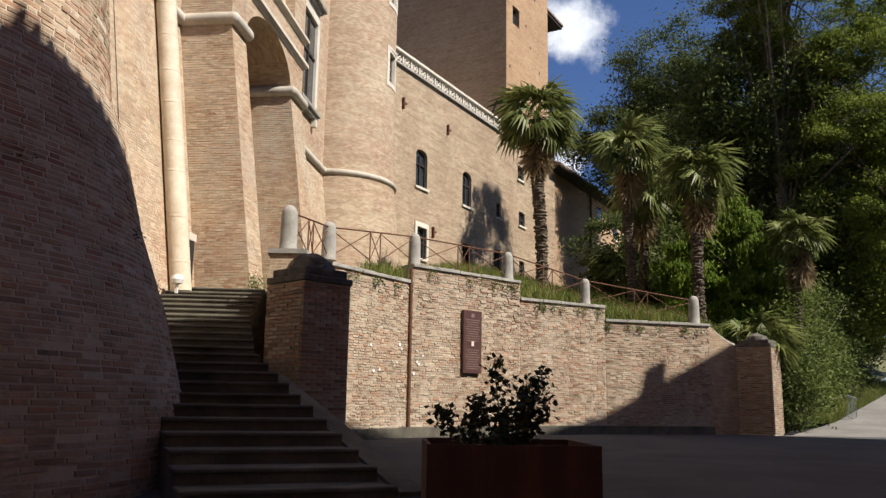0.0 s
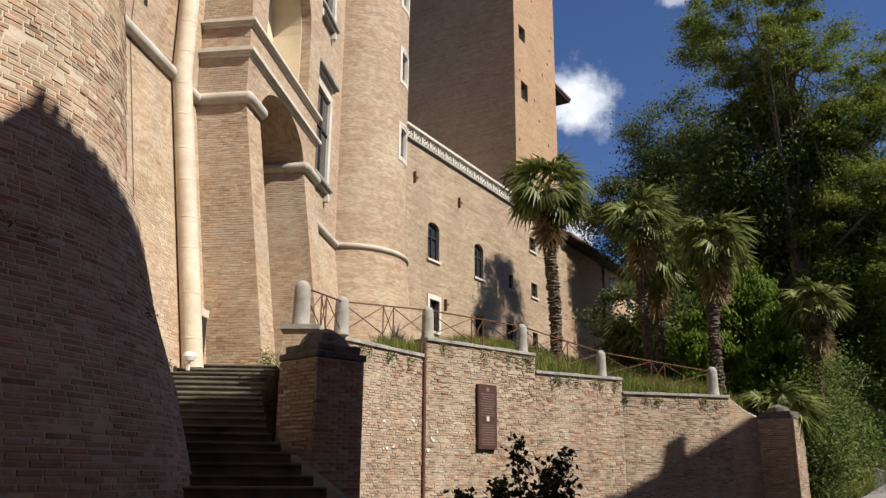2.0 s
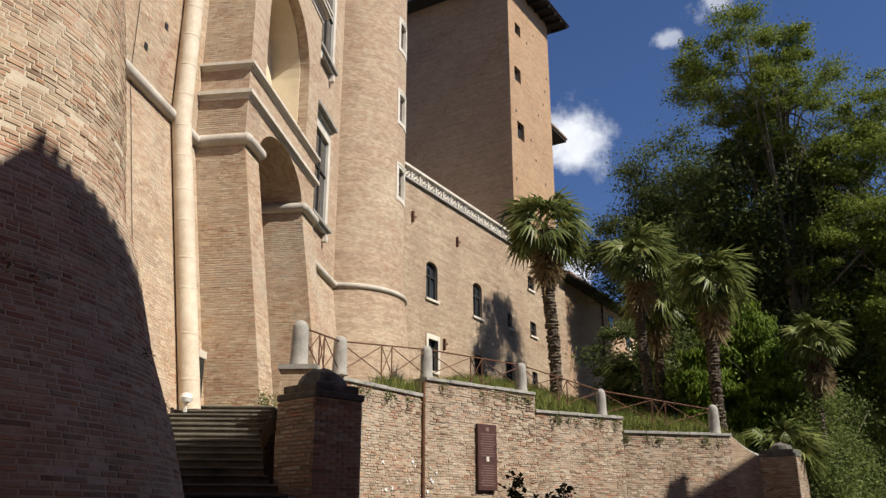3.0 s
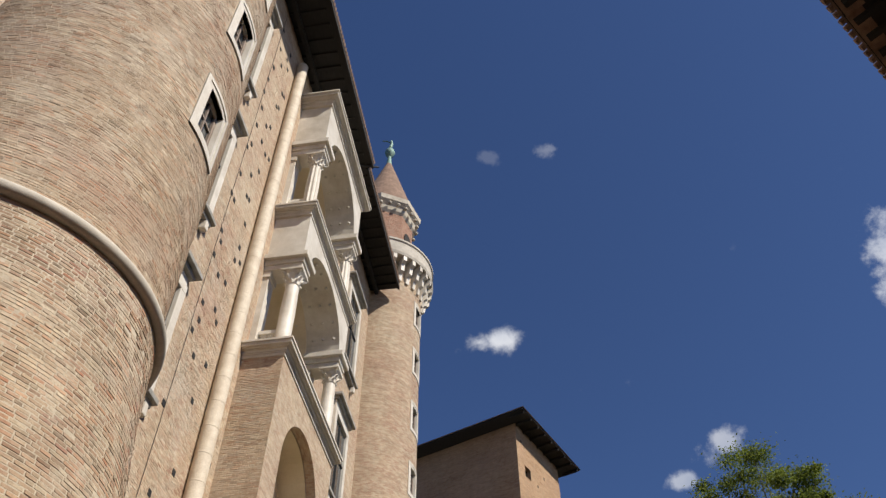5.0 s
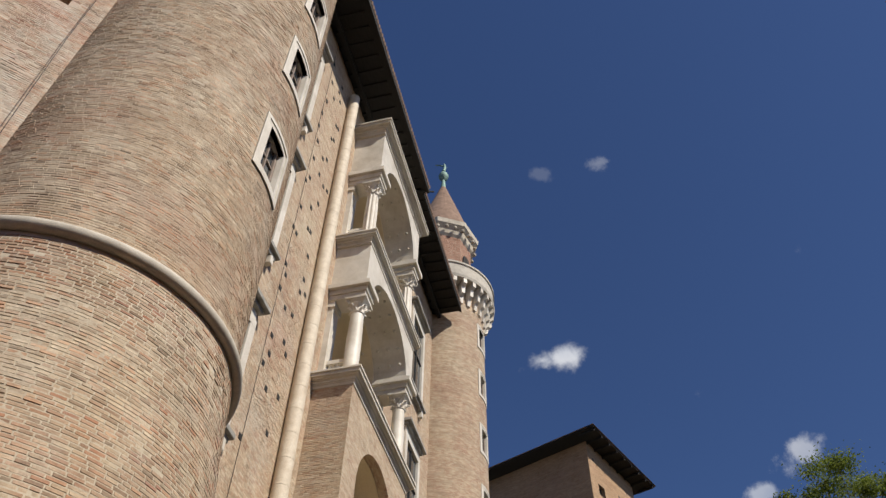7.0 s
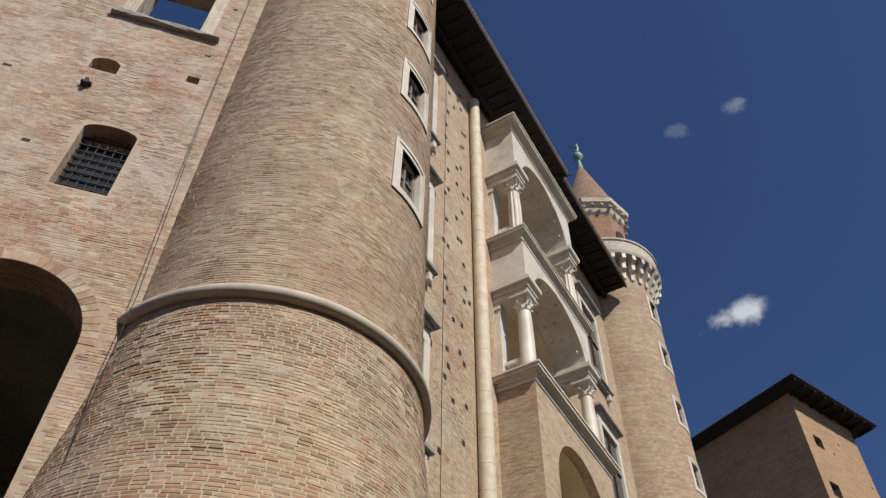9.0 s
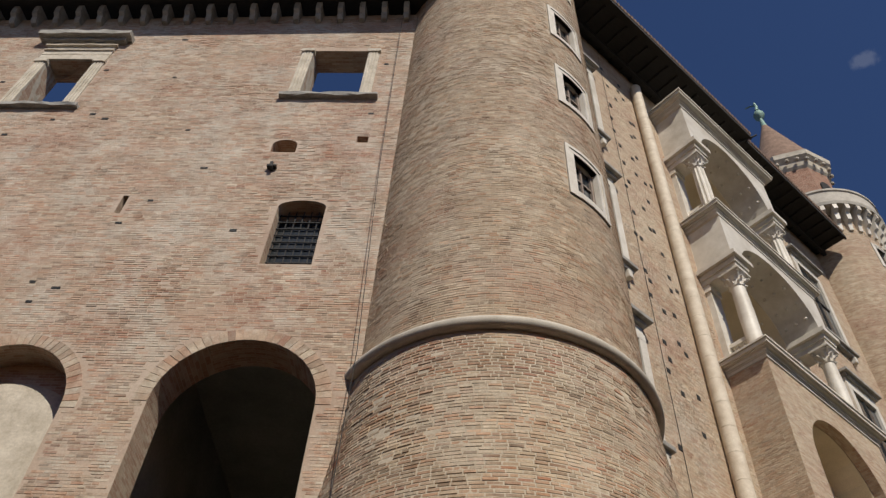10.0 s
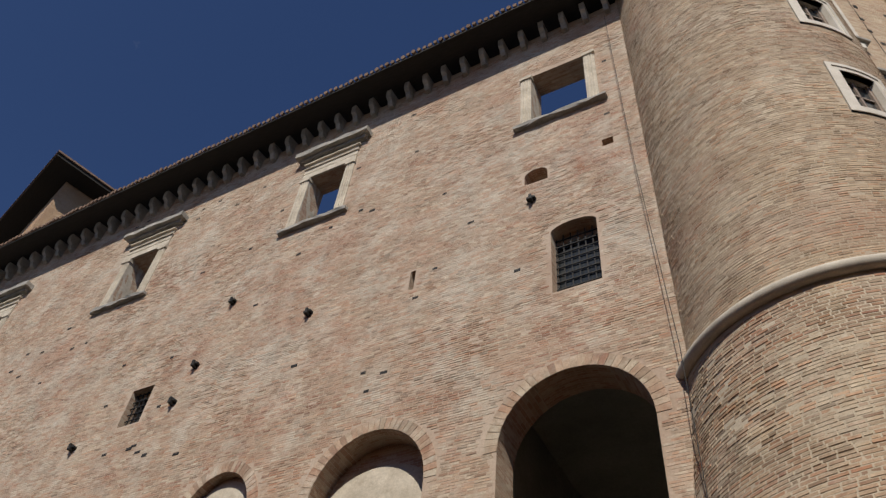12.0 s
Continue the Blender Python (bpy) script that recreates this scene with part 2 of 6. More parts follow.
M_BRICKS_LOW = loose_bricks("terrace_bricks", [(0.31, 0.175, 0.12), (0.41, 0.28, 0.195), (0.5, 0.395, 0.29), (0.61, 0.52, 0.4)], 0.95, 0.5, 0.45)
M_MORTAR = plain("lime_mortar", (0.42, 0.355, 0.27), (0.6, 0.52, 0.41), 0.8, 0.95, bump=0.5, fine=25)
M_MORTAR_WING = plain("pinkish_wall_mortar", (0.40, 0.29, 0.215), (0.56, 0.46, 0.37), 0.6, 0.95, bump=0.5, fine=18)
M_MORTAR_TOWER = plain("brown_wall_mortar", (0.36, 0.28, 0.20), (0.50, 0.42, 0.32), 0.7, 0.95, bump=0.5, fine=20)
M_STONE = plain("pale_limestone", (0.56, 0.50, 0.41), (0.74, 0.69, 0.60), 1.2, 0.75, bump=0.3)
M_STRING = plain("dirty_string_stone", (0.40, 0.36, 0.30), (0.62, 0.57, 0.49), 1.6, 0.85, bump=0.4)
M_MARBLE = plain("white_marble", (0.55, 0.49, 0.40), (0.80, 0.75, 0.66), 1.0, 0.55, bump=0.15)
M_GREYSTONE = plain("grey_weathered_stone", (0.22, 0.21, 0.19), (0.44, 0.42, 0.38), 2.5, 0.9, bump=0.6)
# Worn stone, its colour darkened for the shade the steps lie in.
M_STEP_SHADED = plain("worn_shaded_step_stone", (0.055, 0.052, 0.04), (0.17, 0.15, 0.115), 1.6, 0.9, bump=0.8)
M_MOSSY = plain("mossy_dark_stone", (0.055, 0.052, 0.042), (0.19, 0.175, 0.15), 3.5, 0.95, bump=0.9)
M_PIPE = plain("cream_clay_pipe", (0.55, 0.45, 0.33), (0.76, 0.67, 0.53), 2.4, 0.7, bump=0.25)
M_PLASTER = plain("ochre_plaster", (0.66, 0.55, 0.37), (0.80, 0.69, 0.5), 0.8, 0.9, bump=0.2)
# Timber taken near black: the shade under the eaves is put into its colour.
M_WOOD = plain("shade_darkened_timber", (0.009, 0.008, 0.007), (0.024, 0.02, 0.017), 3, 0.85, bump=0.4, stretch=(1, 6, 1))
M_TILE = plain("weathered_roof_tile", (0.15, 0.09, 0.06), (0.31, 0.20, 0.14), 2.5, 0.9, bump=0.5)
M_CASEMENT = plain("brown_window_wood", (0.22, 0.165, 0.125), (0.34, 0.27, 0.22), 4, 0.6, bump=0.2)
M_GLASS = plain("dark_window_glass", (0.02, 0.025, 0.03), (0.05, 0.055, 0.06), 2, 0.08, bump=0.0)
M_IRON = plain("rusty_iron", (0.10, 0.045, 0.025), (0.20, 0.09, 0.05), 8, 0.75, 0.4, bump=0.4)
M_BLACK = plain("black_iron", (0.02, 0.02, 0.022), (0.05, 0.048, 0.045), 8, 0.7, 0.5, bump=0.3)
M_CORTEN = plain("rusted_steel", (0.055, 0.02, 0.012), (0.12, 0.045, 0.025), 1.8, 0.75, 0.2, bump=0.2, stretch=(3, 3, 0.6))
M_PLAQUE = plain("brown_painted_metal", (0.075, 0.032, 0.026), (0.10, 0.045, 0.035), 2.0, 0.45, 0.2, bump=0.05)
M_INK = plain("pale_plaque_lettering", (0.17, 0.11, 0.09), (0.22, 0.15, 0.12), 5, 0.6, bump=0)
M_COPPER = plain("green_copper", (0.16, 0.28, 0.24), (0.30, 0.42, 0.36), 4, 0.7, 0.3, bump=0.2)
M_ASPHALT = plain("grey_asphalt", (0.055, 0.053, 0.05), (0.11, 0.105, 0.10), 0.7, 0.9, bump=0.4, fine=90)
M_ROAD = plain("pale_lane_paving", (0.17, 0.16, 0.145), (0.27, 0.25, 0.23), 0.6, 0.9, bump=0.3, fine=70)
M_SOIL = plain("grassy_soil", (0.06, 0.07, 0.025), (0.16, 0.15, 0.06), 1.1, 0.95, bump=0.6)
M_BARK = plain("tree_bark", (0.09, 0.075, 0.055), (0.24, 0.20, 0.155), 3, 0.95, bump=0.9, stretch=(4, 4, 0.6), dist=0.05)
M_PALMBARK = plain("fibrous_palm_trunk", (0.06, 0.045, 0.033), (0.17, 0.13, 0.09), 5, 0.95, bump=1.0, stretch=(1, 1, 6), dist=0.05)
M_LEAF = leafy("broad_leaves", (0.08, 0.115, 0.018), (0.25, 0.295, 0.055))
# For dark foliage, and for shaded masses whose self-shadow is put into the colour.
M_LEAF_DARK = leafy("dark_and_shaded_leaves", (0.042, 0.064, 0.018), (0.15, 0.18, 0.055))
M_LEAF_HEDGE = leafy("hedge_leaves", (0.06, 0.09, 0.02), (0.19, 0.225, 0.065))
M_LEAF_CYPRESS = leafy("cypress_sprays", (0.10, 0.17, 0.02), (0.22, 0.30, 0.045))
M_PALMLEAF = leafy("palm_fronds", (0.07, 0.10, 0.03), (0.27, 0.29, 0.10), 0.42)
M_DEADLEAF = leafy("dry_palm_fronds", (0.22, 0.16, 0.09), (0.42, 0.32, 0.20), 0.7)
M_GRASS = leafy("grass_blades", (0.09, 0.14, 0.028), (0.28, 0.28, 0.09), 0.6)
M_SHRUB = leafy("shrub_leaves", (0.035, 0.04, 0.02), (0.10, 0.10, 0.05), 0.4)
M_WHITE = plain("white_enamel", (0.72, 0.72, 0.70), (0.82, 0.82, 0.80), 4, 0.35, bump=0)
M_HOUSE = brickwork("house_brick", BROWN, MORTAR, 0.4)
M_PASSAGE = plain("grey_passage_plaster", (0.34, 0.35, 0.31), (0.52, 0.52, 0.47), 0.7, 0.95, bump=0.5, fine=12)
M_DECAYED = plain("decayed_window_stone", (0.42, 0.365, 0.285), (0.68, 0.615, 0.51), 2.2, 0.9, bump=0.7, fine=14)
M_STEEL = plain("galvanised_steel", (0.32, 0.33, 0.34), (0.48, 0.49, 0.5), 5, 0.45, 0.7, bump=0.05)
M_FLOOR = plain("hidden_stone_floor", (0.28, 0.24, 0.20), (0.40, 0.35, 0.30), 1.0, 0.9)


# ---- building helpers ----
def place_frame(x, y, yaw):
    """Local axes: x along the wall, y out of it to the right of the walking direction turned back, z up."""
    return pose(x, y, 0, 0, 0, 90 + yaw)


def thing(name, m, label, category, group="", kind=""):
    ob = new(name)
    ob.empty_display_size = 0.2
    ob.matrix_world = m
    return tagged(ob, label, category, group, kind)


def uv_metric(bm):
    layer = bm.loops.layers.uv.verify()
    for f in bm.faces:
        n = f.normal
        if abs(n.z) > 0.85:
            for lp in f.loops:
                lp[layer].uv = (lp.vert.co.x, lp.vert.co.y)
        else:
            t = Vector((-n.y, n.x, 0)).normalized()
            if abs(t.x) > abs(t.y) and t.x < 0 or abs(t.y) >= abs(t.x) and t.y < 0:
                t = -t
            for lp in f.loops:
                lp[layer].uv = (lp.vert.co.dot(t), lp.vert.co.z)


def mesh_of(name, bm, material, uv=True, smooth=False):
    bm.normal_update()
    if uv:
        uv_metric(bm)
    me = bpy.data.meshes.new(name)
    bm.to_mesh(me)
    bm.free()
    me.materials.append(material)
    if smooth:
        me.shade_smooth()
        me.set_sharp_from_angle(angle=radians(35))
    return me


def part(name, bm, material, parent, label="", uv=True, smooth=False, kind=""):
    ob = new(name, mesh_of(name, bm, material, uv, smooth))
    ob.parent = parent
    return tagged(ob, label, "", "", kind)


def solid(name, bm, material, label, category, m=Matrix(), kind="", group="", uv=True, smooth=False):
    ob = new(name, mesh_of(name, bm, material, uv, smooth))
    ob.matrix_world = m
    return tagged(ob, label, category, group, kind)


def box(bm, x0, x1, y0, y1, z0, z1, bevel=0.0):
    r = bmesh.ops.create_cube(bm, size=1.0, matrix=Matrix.Translation(((x0 + x1) / 2, (y0 + y1) / 2, (z0 + z1) / 2)) @ Matrix.Diagonal((x1 - x0, y1 - y0, z1 - z0, 1)))
    if bevel:
        vs = set(r["verts"])
        es = [e for e in bm.edges if e.verts[0] in vs and e.verts[1] in vs]
        bmesh.ops.bevel(bm, geom=es, offset=bevel, segments=2, affect="EDGES", profile=0.6)
    return bm


def boxes(*rows, bevel=0.0):
    bm = bmesh.new()
    for r in rows:
        box(bm, *r, bevel=bevel)
    return bm


def lathe(bm, profile, seg=64, cx=0.0, cy=0.0, a0=0.0, a1=360.0, ur=1.0):
    """A turned body from (radius, z) rows; its UV runs along the girth in metres."""
    full = abs(a1 - a0) >= 359.9
    layer = bm.loops.layers.uv.verify()
    n = seg if full else seg + 1
    rings = []
    for r, z in profile:
        rings.append([bm.verts.new((cx + r * math.cos(radians(a0 + (a1 - a0) * i / seg)), cy + r * math.sin(radians(a0 + (a1 - a0) * i / seg)), z)) for i in range(n)])
    for k in range(len(rings) - 1):
        for i in range(seg):
            j = (i + 1) % n
            f = bm.faces.new((rings[k][i], rings[k][j], rings[k + 1][j], rings[k + 1][i]))
            for lp, (ii, kk) in zip(f.loops, ((i, k), (i + 1, k), (i + 1, k + 1), (i, k + 1))):
                lp[layer].uv = (radians((a1 - a0) * ii / seg) * ur, profile[kk][1])
    if full:
        for ring, flip in ((rings[0], True), (rings[-1], False)):
            if (ring[0].co - ring[1].co).length > 1e-4:
                bm.faces.new(ring[::-1] if flip else ring)
    return bm


def tube(bm, points, radius, seg=8, taper=1.0):
    """A round bar through the points."""
    pts = [Vector(p) for p in points]
    rings = []
    for i, p in enumerate(pts):
        d = (pts[min(i + 1, len(pts) - 1)] - pts[max(i - 1, 0)]).normalized()
        side = d.cross(Vector((0.13, 0.21, 1.0))) if abs(d.z) < 0.95 else d.cross(Vector((1, 0.2, 0)))
        side.normalize()
        up = side.cross(d)
        r = radius * (1 + (taper - 1) * i / max(1, len(pts) - 1))
        rings.append([bm.verts.new(p + (side * math.cos(2 * math.pi * k / seg) + up * math.sin(2 * math.pi * k / seg)) * r) for k in range(seg)])
    for a, b in zip(rings, rings[1:]):
        for k in range(seg):
            bm.faces.new((a[k], a[(k + 1) % seg], b[(k + 1) % seg], b[k]))
    bm.faces.new(rings[0][::-1])
    bm.faces.new(rings[-1])
    return bm


def prism(bm, outline, y0, y1):
    """An outline of (x, z) pushed from y0 to y1."""
    a = [bm.verts.new((x, y0, z)) for x, z in outline]
    b = [bm.verts.new((x, y1, z)) for x, z in outline]
    n = len(a)
    for i in range(n):
        j = (i + 1) % n
        bm.faces.new((a[i], a[j], b[j], b[i]))
    bm.faces.new(a[::-1])
    bm.faces.new(b)
    bmesh.ops.recalc_face_normals(bm, faces=bm.faces[:])
    return bm


def arch_outline(x0, x1, z0, spring, top, n=18):
    cx, r, h = (x0 + x1) / 2, (x1 - x0) / 2, top - spring
    return [(x0, z0), (x1, z0)] + [(cx + r * math.cos(math.pi * i / n), spring + h * math.sin(math.pi * i / n)) for i in range(n + 1)]


def cut(bm, cutters):
    """Takes the cutters away from a body."""
    me = bpy.data.meshes.new("body")
    bmesh.ops.recalc_face_normals(bm, faces=bm.faces[:])
    bm.to_mesh(me)
    bm.free()
    ob = new("body", me)
    tools = []
    for c in cutters:
        bmesh.ops.recalc_face_normals(c, faces=c.faces[:])
        cm = bpy.data.meshes.new("tool")
        c.to_mesh(cm)
        c.free()
        t = new("tool", cm)
        tools.append(t)
        md = ob.modifiers.new("cut", "BOOLEAN")
        md.operation, md.object, md.solver = "DIFFERENCE", t, "EXACT"
    bpy.context.view_layer.update()
    got = bpy.data.meshes.new_from_object(ob.evaluated_get(bpy.context.evaluated_depsgraph_get()))
    out = bmesh.new()
    out.from_mesh(got)
    for t in [ob] + tools:
        bpy.data.objects.remove(t)
    return out


def slab(bm, outline, z0, z1):
    """A flat body over an outline of (x, y)."""
    a = [bm.verts.new((x, y, z0)) for x, y in outline]
    b = [bm.verts.new((x, y, z1)) for x, y in outline]
    n = len(a)
    for i in range(n):
        j = (i + 1) % n
        bm.faces.new((a[i], a[j], b[j], b[i]))
    bm.faces.new(a[::-1])
    bm.faces.new(b)
    bmesh.ops.recalc_face_normals(bm, faces=bm.faces[:])
    return bm


def brick_courses(u0, u1, z0, z1, length, course, keep, point, rng, joint=0.013, gap=0.02, proud=0.007, decay=0.0, uneven=0.006, clip=False):
    """Vertices and faces of bricks laid in courses; point(u, depth, z) puts them on the wall, keep(u, z) leaves openings out."""
    verts, faces = [], []
    row = 0
    z = z0
    while z < z1:
        u = u0 - (row % 2) * length / 2 - rng.random() * 0.05
        while u < u1:
            w = length * rng.choice((1.0, 1.0, 1.1, 0.9, 0.8, 0.55))
            start = u
            if clip:
                u, w = max(u, u0), min(u + w, u1) - max(u, u0)
                if w < 0.05:
                    u = start + max(w, 0.05)
                    continue
            if keep(u, z) and keep(u + w, z + course):
                worn = max(0.0, noise.noise((u * 0.33, z * 0.5, 7.0)) + 0.45 * noise.noise((u * 1.3, z * 1.9, 3.0))) * decay
                if decay and rng.random() < worn * 0.35:
                    u += w
                    continue
                d = 0.001 + rng.random() * (proud + 0.035 * worn)
                dz = (rng.random() - 0.5) * uneven * (1 + 2 * worn)
                k = len(verts)
                a, b, c, e = u + gap * 0.5, u + w - gap * 0.5, z + joint * 0.5 + dz, z + course - joint * 0.5 + dz
                ch = 0.004
                for (uu, zz, dd) in ((a, c, -0.01), (b, c, -0.01), (b, e, -0.01), (a, e, -0.01), (a + ch, c + ch, d), (b - ch, c + ch, d + (rng.random() - 0.5) * 0.004), (b - ch, e - ch, d), (a + ch, e - ch, d)):
                    verts.append(point(uu, dd, zz))
                faces += [(k + 4, k + 5, k + 6, k + 7), (k, k + 1, k + 5, k + 4), (k + 1, k + 2, k + 6, k + 5), (k + 2, k + 3, k + 7, k + 6), (k + 3, k, k + 4, k + 7)]
            u += w
        z += course
        row += 1
    return verts, faces


def brick_skin(name, data, material, parent, label=""):
    me = bpy.data.meshes.new(name)
    me.from_pydata(data[0], [], data[1])
    me.materials.append(material)
    ob = new(name, me)
    ob.parent = parent
    return tagged(ob, label, "", "", "stuff")


def weathered(bm, cuts, amount, seed):
    """Breaks up clean edges: cuts the body finer and shifts its vertices a little."""
    rng = random.Random(seed)
    bmesh.ops.subdivide_edges(bm, edges=[e for e in bm.edges if e.calc_length() > 0.3], cuts=cuts, use_grid_fill=True)
    for v in bm.verts:
        v.co += Vector((rng.uniform(-1, 1) * 0.3, rng.uniform(-1, 1), rng.uniform(-1, 1))) * amount
    return bm


# ---- ground ----
def ground_height(x, y):
    k = min(1.0, max(0.0, (y - 1.0) / 11.0))
    return 0.45 * k * k * (3 - 2 * k)


bm = bmesh.new()
xs = [-2500, -600, -150] + [-60 + 2 * i for i in range(61)] + [150, 600, 2500]
ys = [-2500, -600, -150] + [-40 + 2 * i for i in range(71)] + [200, 600, 2500]
grid = [[bm.verts.new((x, y, ground_height(x, y))) for x in xs] for y in ys]
for j in range(len(ys) - 1):
    for i in range(len(xs) - 1):
        bm.faces.new((grid[j][i], grid[j][i + 1], grid[j + 1][i + 1], grid[j + 1][i]))
solid("ground", bm, M_ASPHALT, "grey asphalt of the street and its surroundings", "ground", kind="structure", smooth=True)

# ---- palace facade between the round towers ----
FAC = place_frame(-7.6, 16.7, -7.0)      # local x: along the facade, local -y: out of it
STRING_Z = 11.5                          # the string course
BATTER = 0.13


def fbox(bm, s0, s1, v0, v1, z0, z1, bevel=0.0):
    return box(bm, s0, s1, -v1, -v0, z0, z1, bevel)


def battered(bm, foot=None):
    """Leans all that is below the string course outwards."""
    for v in bm.verts:
        if v.co.z < STRING_Z and v.co.y < 0.05:
            v.co.y -= BATTER * (STRING_Z - v.co.z)
    return bm


palace = thing("wall_palace_facade", FAC, "tall warm brick palace facade with stone string course", "facade", kind="structure")
WALLS = [("wall", (-4.0, 4.9, -1.2, 0)), ("wall", (9.8, 19.5, -1.2, 0))]
for name, (s0, s1, v0, v1) in WALLS:
    part("wall", battered(fbox(bmesh.new(), s0, s1, v0, v1, 0.0, STRING_Z)), M_FACADE, palace)
    part("wall", fbox(bmesh.new(), s0, s1, v0, v1, STRING_Z, 37.9), M_FACADE, palace)
part("recess_wall", battered(fbox(bmesh.new(), 4.9, 9.8, -1.2, -0.6, 0.0, 13.2)), M_FACADE, palace)
part("loggia_back_wall", fbox(bmesh.new(), 4.9, 9.8, -3.2, -2.6, 13.2, 36.6), M_PLASTER, palace)
part("loggia_top_wall", fbox(bmesh.new(), 4.9, 9.8, -3.2, 0, 35.8, 37.9), M_FACADE, palace)
part("loggia_side_wall", fbox(bmesh.new(), 4.6, 4.9, -3.2, -1.2, 13.2, 36.6), M_PLASTER, palace)
part("loggia_side_wall", fbox(bmesh.new(), 9.8, 10.1, -3.2, -1.2, 13.2, 36.6), M_PLASTER, palace)
for z in (13.2, 19.55, 26.95):
    part("loggia_floor", fbox(bmesh.new(), 4.9, 9.8, -2.6, 0.0, z, z + 0.5), M_FLOOR, palace)


def string_run(points, parent, radius=0.2):
    bm = bmesh.new()
    for p, q in zip(points, points[1:]):
        tube(bm, [(p[0], -p[1], STRING_Z), (q[0], -q[1], STRING_Z)], radius, 12)
    for p in points:
        bmesh.ops.create_uvsphere(bm, u_segments=12, v_segments=8, radius=radius, matrix=Matrix.Translation((p[0], -p[1], STRING_Z)))
    return part("string_course", bm, M_STRING, parent, "pale stone torus string course", smooth=True)


string_run([(-3.2, 0.05), (4.05, 0.05), (4.05, 1.52), (5.12, 1.52), (5.12, 0.0)], palace, 0.17)
string_run([(9.35, -0.2), (9.35, 1.52), (10.65, 1.52), (10.65, 0.05), (19.2, 0.05)], palace, 0.17)

# ---- projecting loggia tower of the facade ----
LOG = FAC @ Matrix.Translation((0.5, 0, 0))
loggia = thing("loggia", LOG, "three-storey projecting loggia of brick and white marble", "loggia")
for s0, s1 in ((3.55, 4.6), (8.85, 10.1)):
    pier = part("pier", battered(fbox(bmesh.new(), s0, s1, 0, 1.45, 0, STRING_Z)), M_FACADE, loggia)
    part("pier_head", fbox(bmesh.new(), s0, s1, 0, 1.45, STRING_Z, 12.9), M_FACADE, pier)
bm = bmesh.new()
fbox(bm, 4.6, 8.85, 0.0, 1.45, STRING_Z, 12.9)
c = prism(bmesh.new(), arch_outline(4.6, 8.85, 10.0, 11.5, 12.75), -2.5, 0.5)
part("lower_arch", cut(bm, [c]), M_FACADE, loggia)
bm = bmesh.new()
fbox(bm, 3.55, 10.1, 0.0, 1.45, 12.9, 19.55)
c = prism(bmesh.new(), arch_outline(4.75, 8.9, 13.9, 16.5, 18.6), -2.5, 0.5)
part("middle_storey", cut(bm, [c]), M_FACADE, loggia)
bm = bmesh.new()
c = prism(bmesh.new(), arch_outline(4.76, 8.89, 13.9, 16.5, 18.59), -0.2, 0.5)
b2 = bmesh.new()
fbox(b2, 4.45, 9.25, -0.7, 0.0, 13.7, 19.55)
part("vault", cut(b2, [c]), M_PLASTER, loggia, "ochre plastered vault inside the arch")


part("blind_wall", prism(bmesh.new(), arch_outline(4.74, 8.91, 13.9, 16.5, 18.61), -0.07, 0.05), M_PLASTER, loggia, "pale cream plastered wall closing the arch")
part("plastered_reveal", cut(prism(bmesh.new(), arch_outline(4.74, 8.91, 13.9, 16.5, 18.61), -1.1, -0.07), [prism(bmesh.new(), arch_outline(4.79, 8.86, 13.0, 16.5, 18.56), -2.0, 0.5)]), M_PLASTER, loggia, "cream plaster on the sides of the arch")


def cornice(z0, z1, out, name="cornice", material=M_STONE, steps=3, s0=3.55, s1=10.1, v1=1.45):
    rows = ((0.0, 0.22, 0.12), (0.22, 0.30, 0.2), (0.30, 0.5, 0.32), (0.5, 0.6, 0.62), (0.6, 0.84, 0.86), (0.84, 1.0, 1.0)) if steps > 2 else ((0.0, 0.35, 0.3), (0.35, 0.5, 0.6), (0.5, 1.0, 1.0))
    whole = None
    for qa, qb, k in reversed(rows):
        o = out * k
        bm = fbox(bmesh.new(), s0 - o, s1 + o, 0.0, v1 + o, z0 + (z1 - z0) * qa, z0 + (z1 - z0) * qb - 0.003, 0.008)
        if whole is None:
            whole = part(name, bm, material, loggia, "moulded grey stone cornice")
        else:
            part("moulding", bm, material, whole)
    return whole


cornice(12.75, 13.0, 0.16, steps=2)
cornice(13.7, 13.9, 0.16, steps=2)
cornice(19.55, 20.1, 0.34)


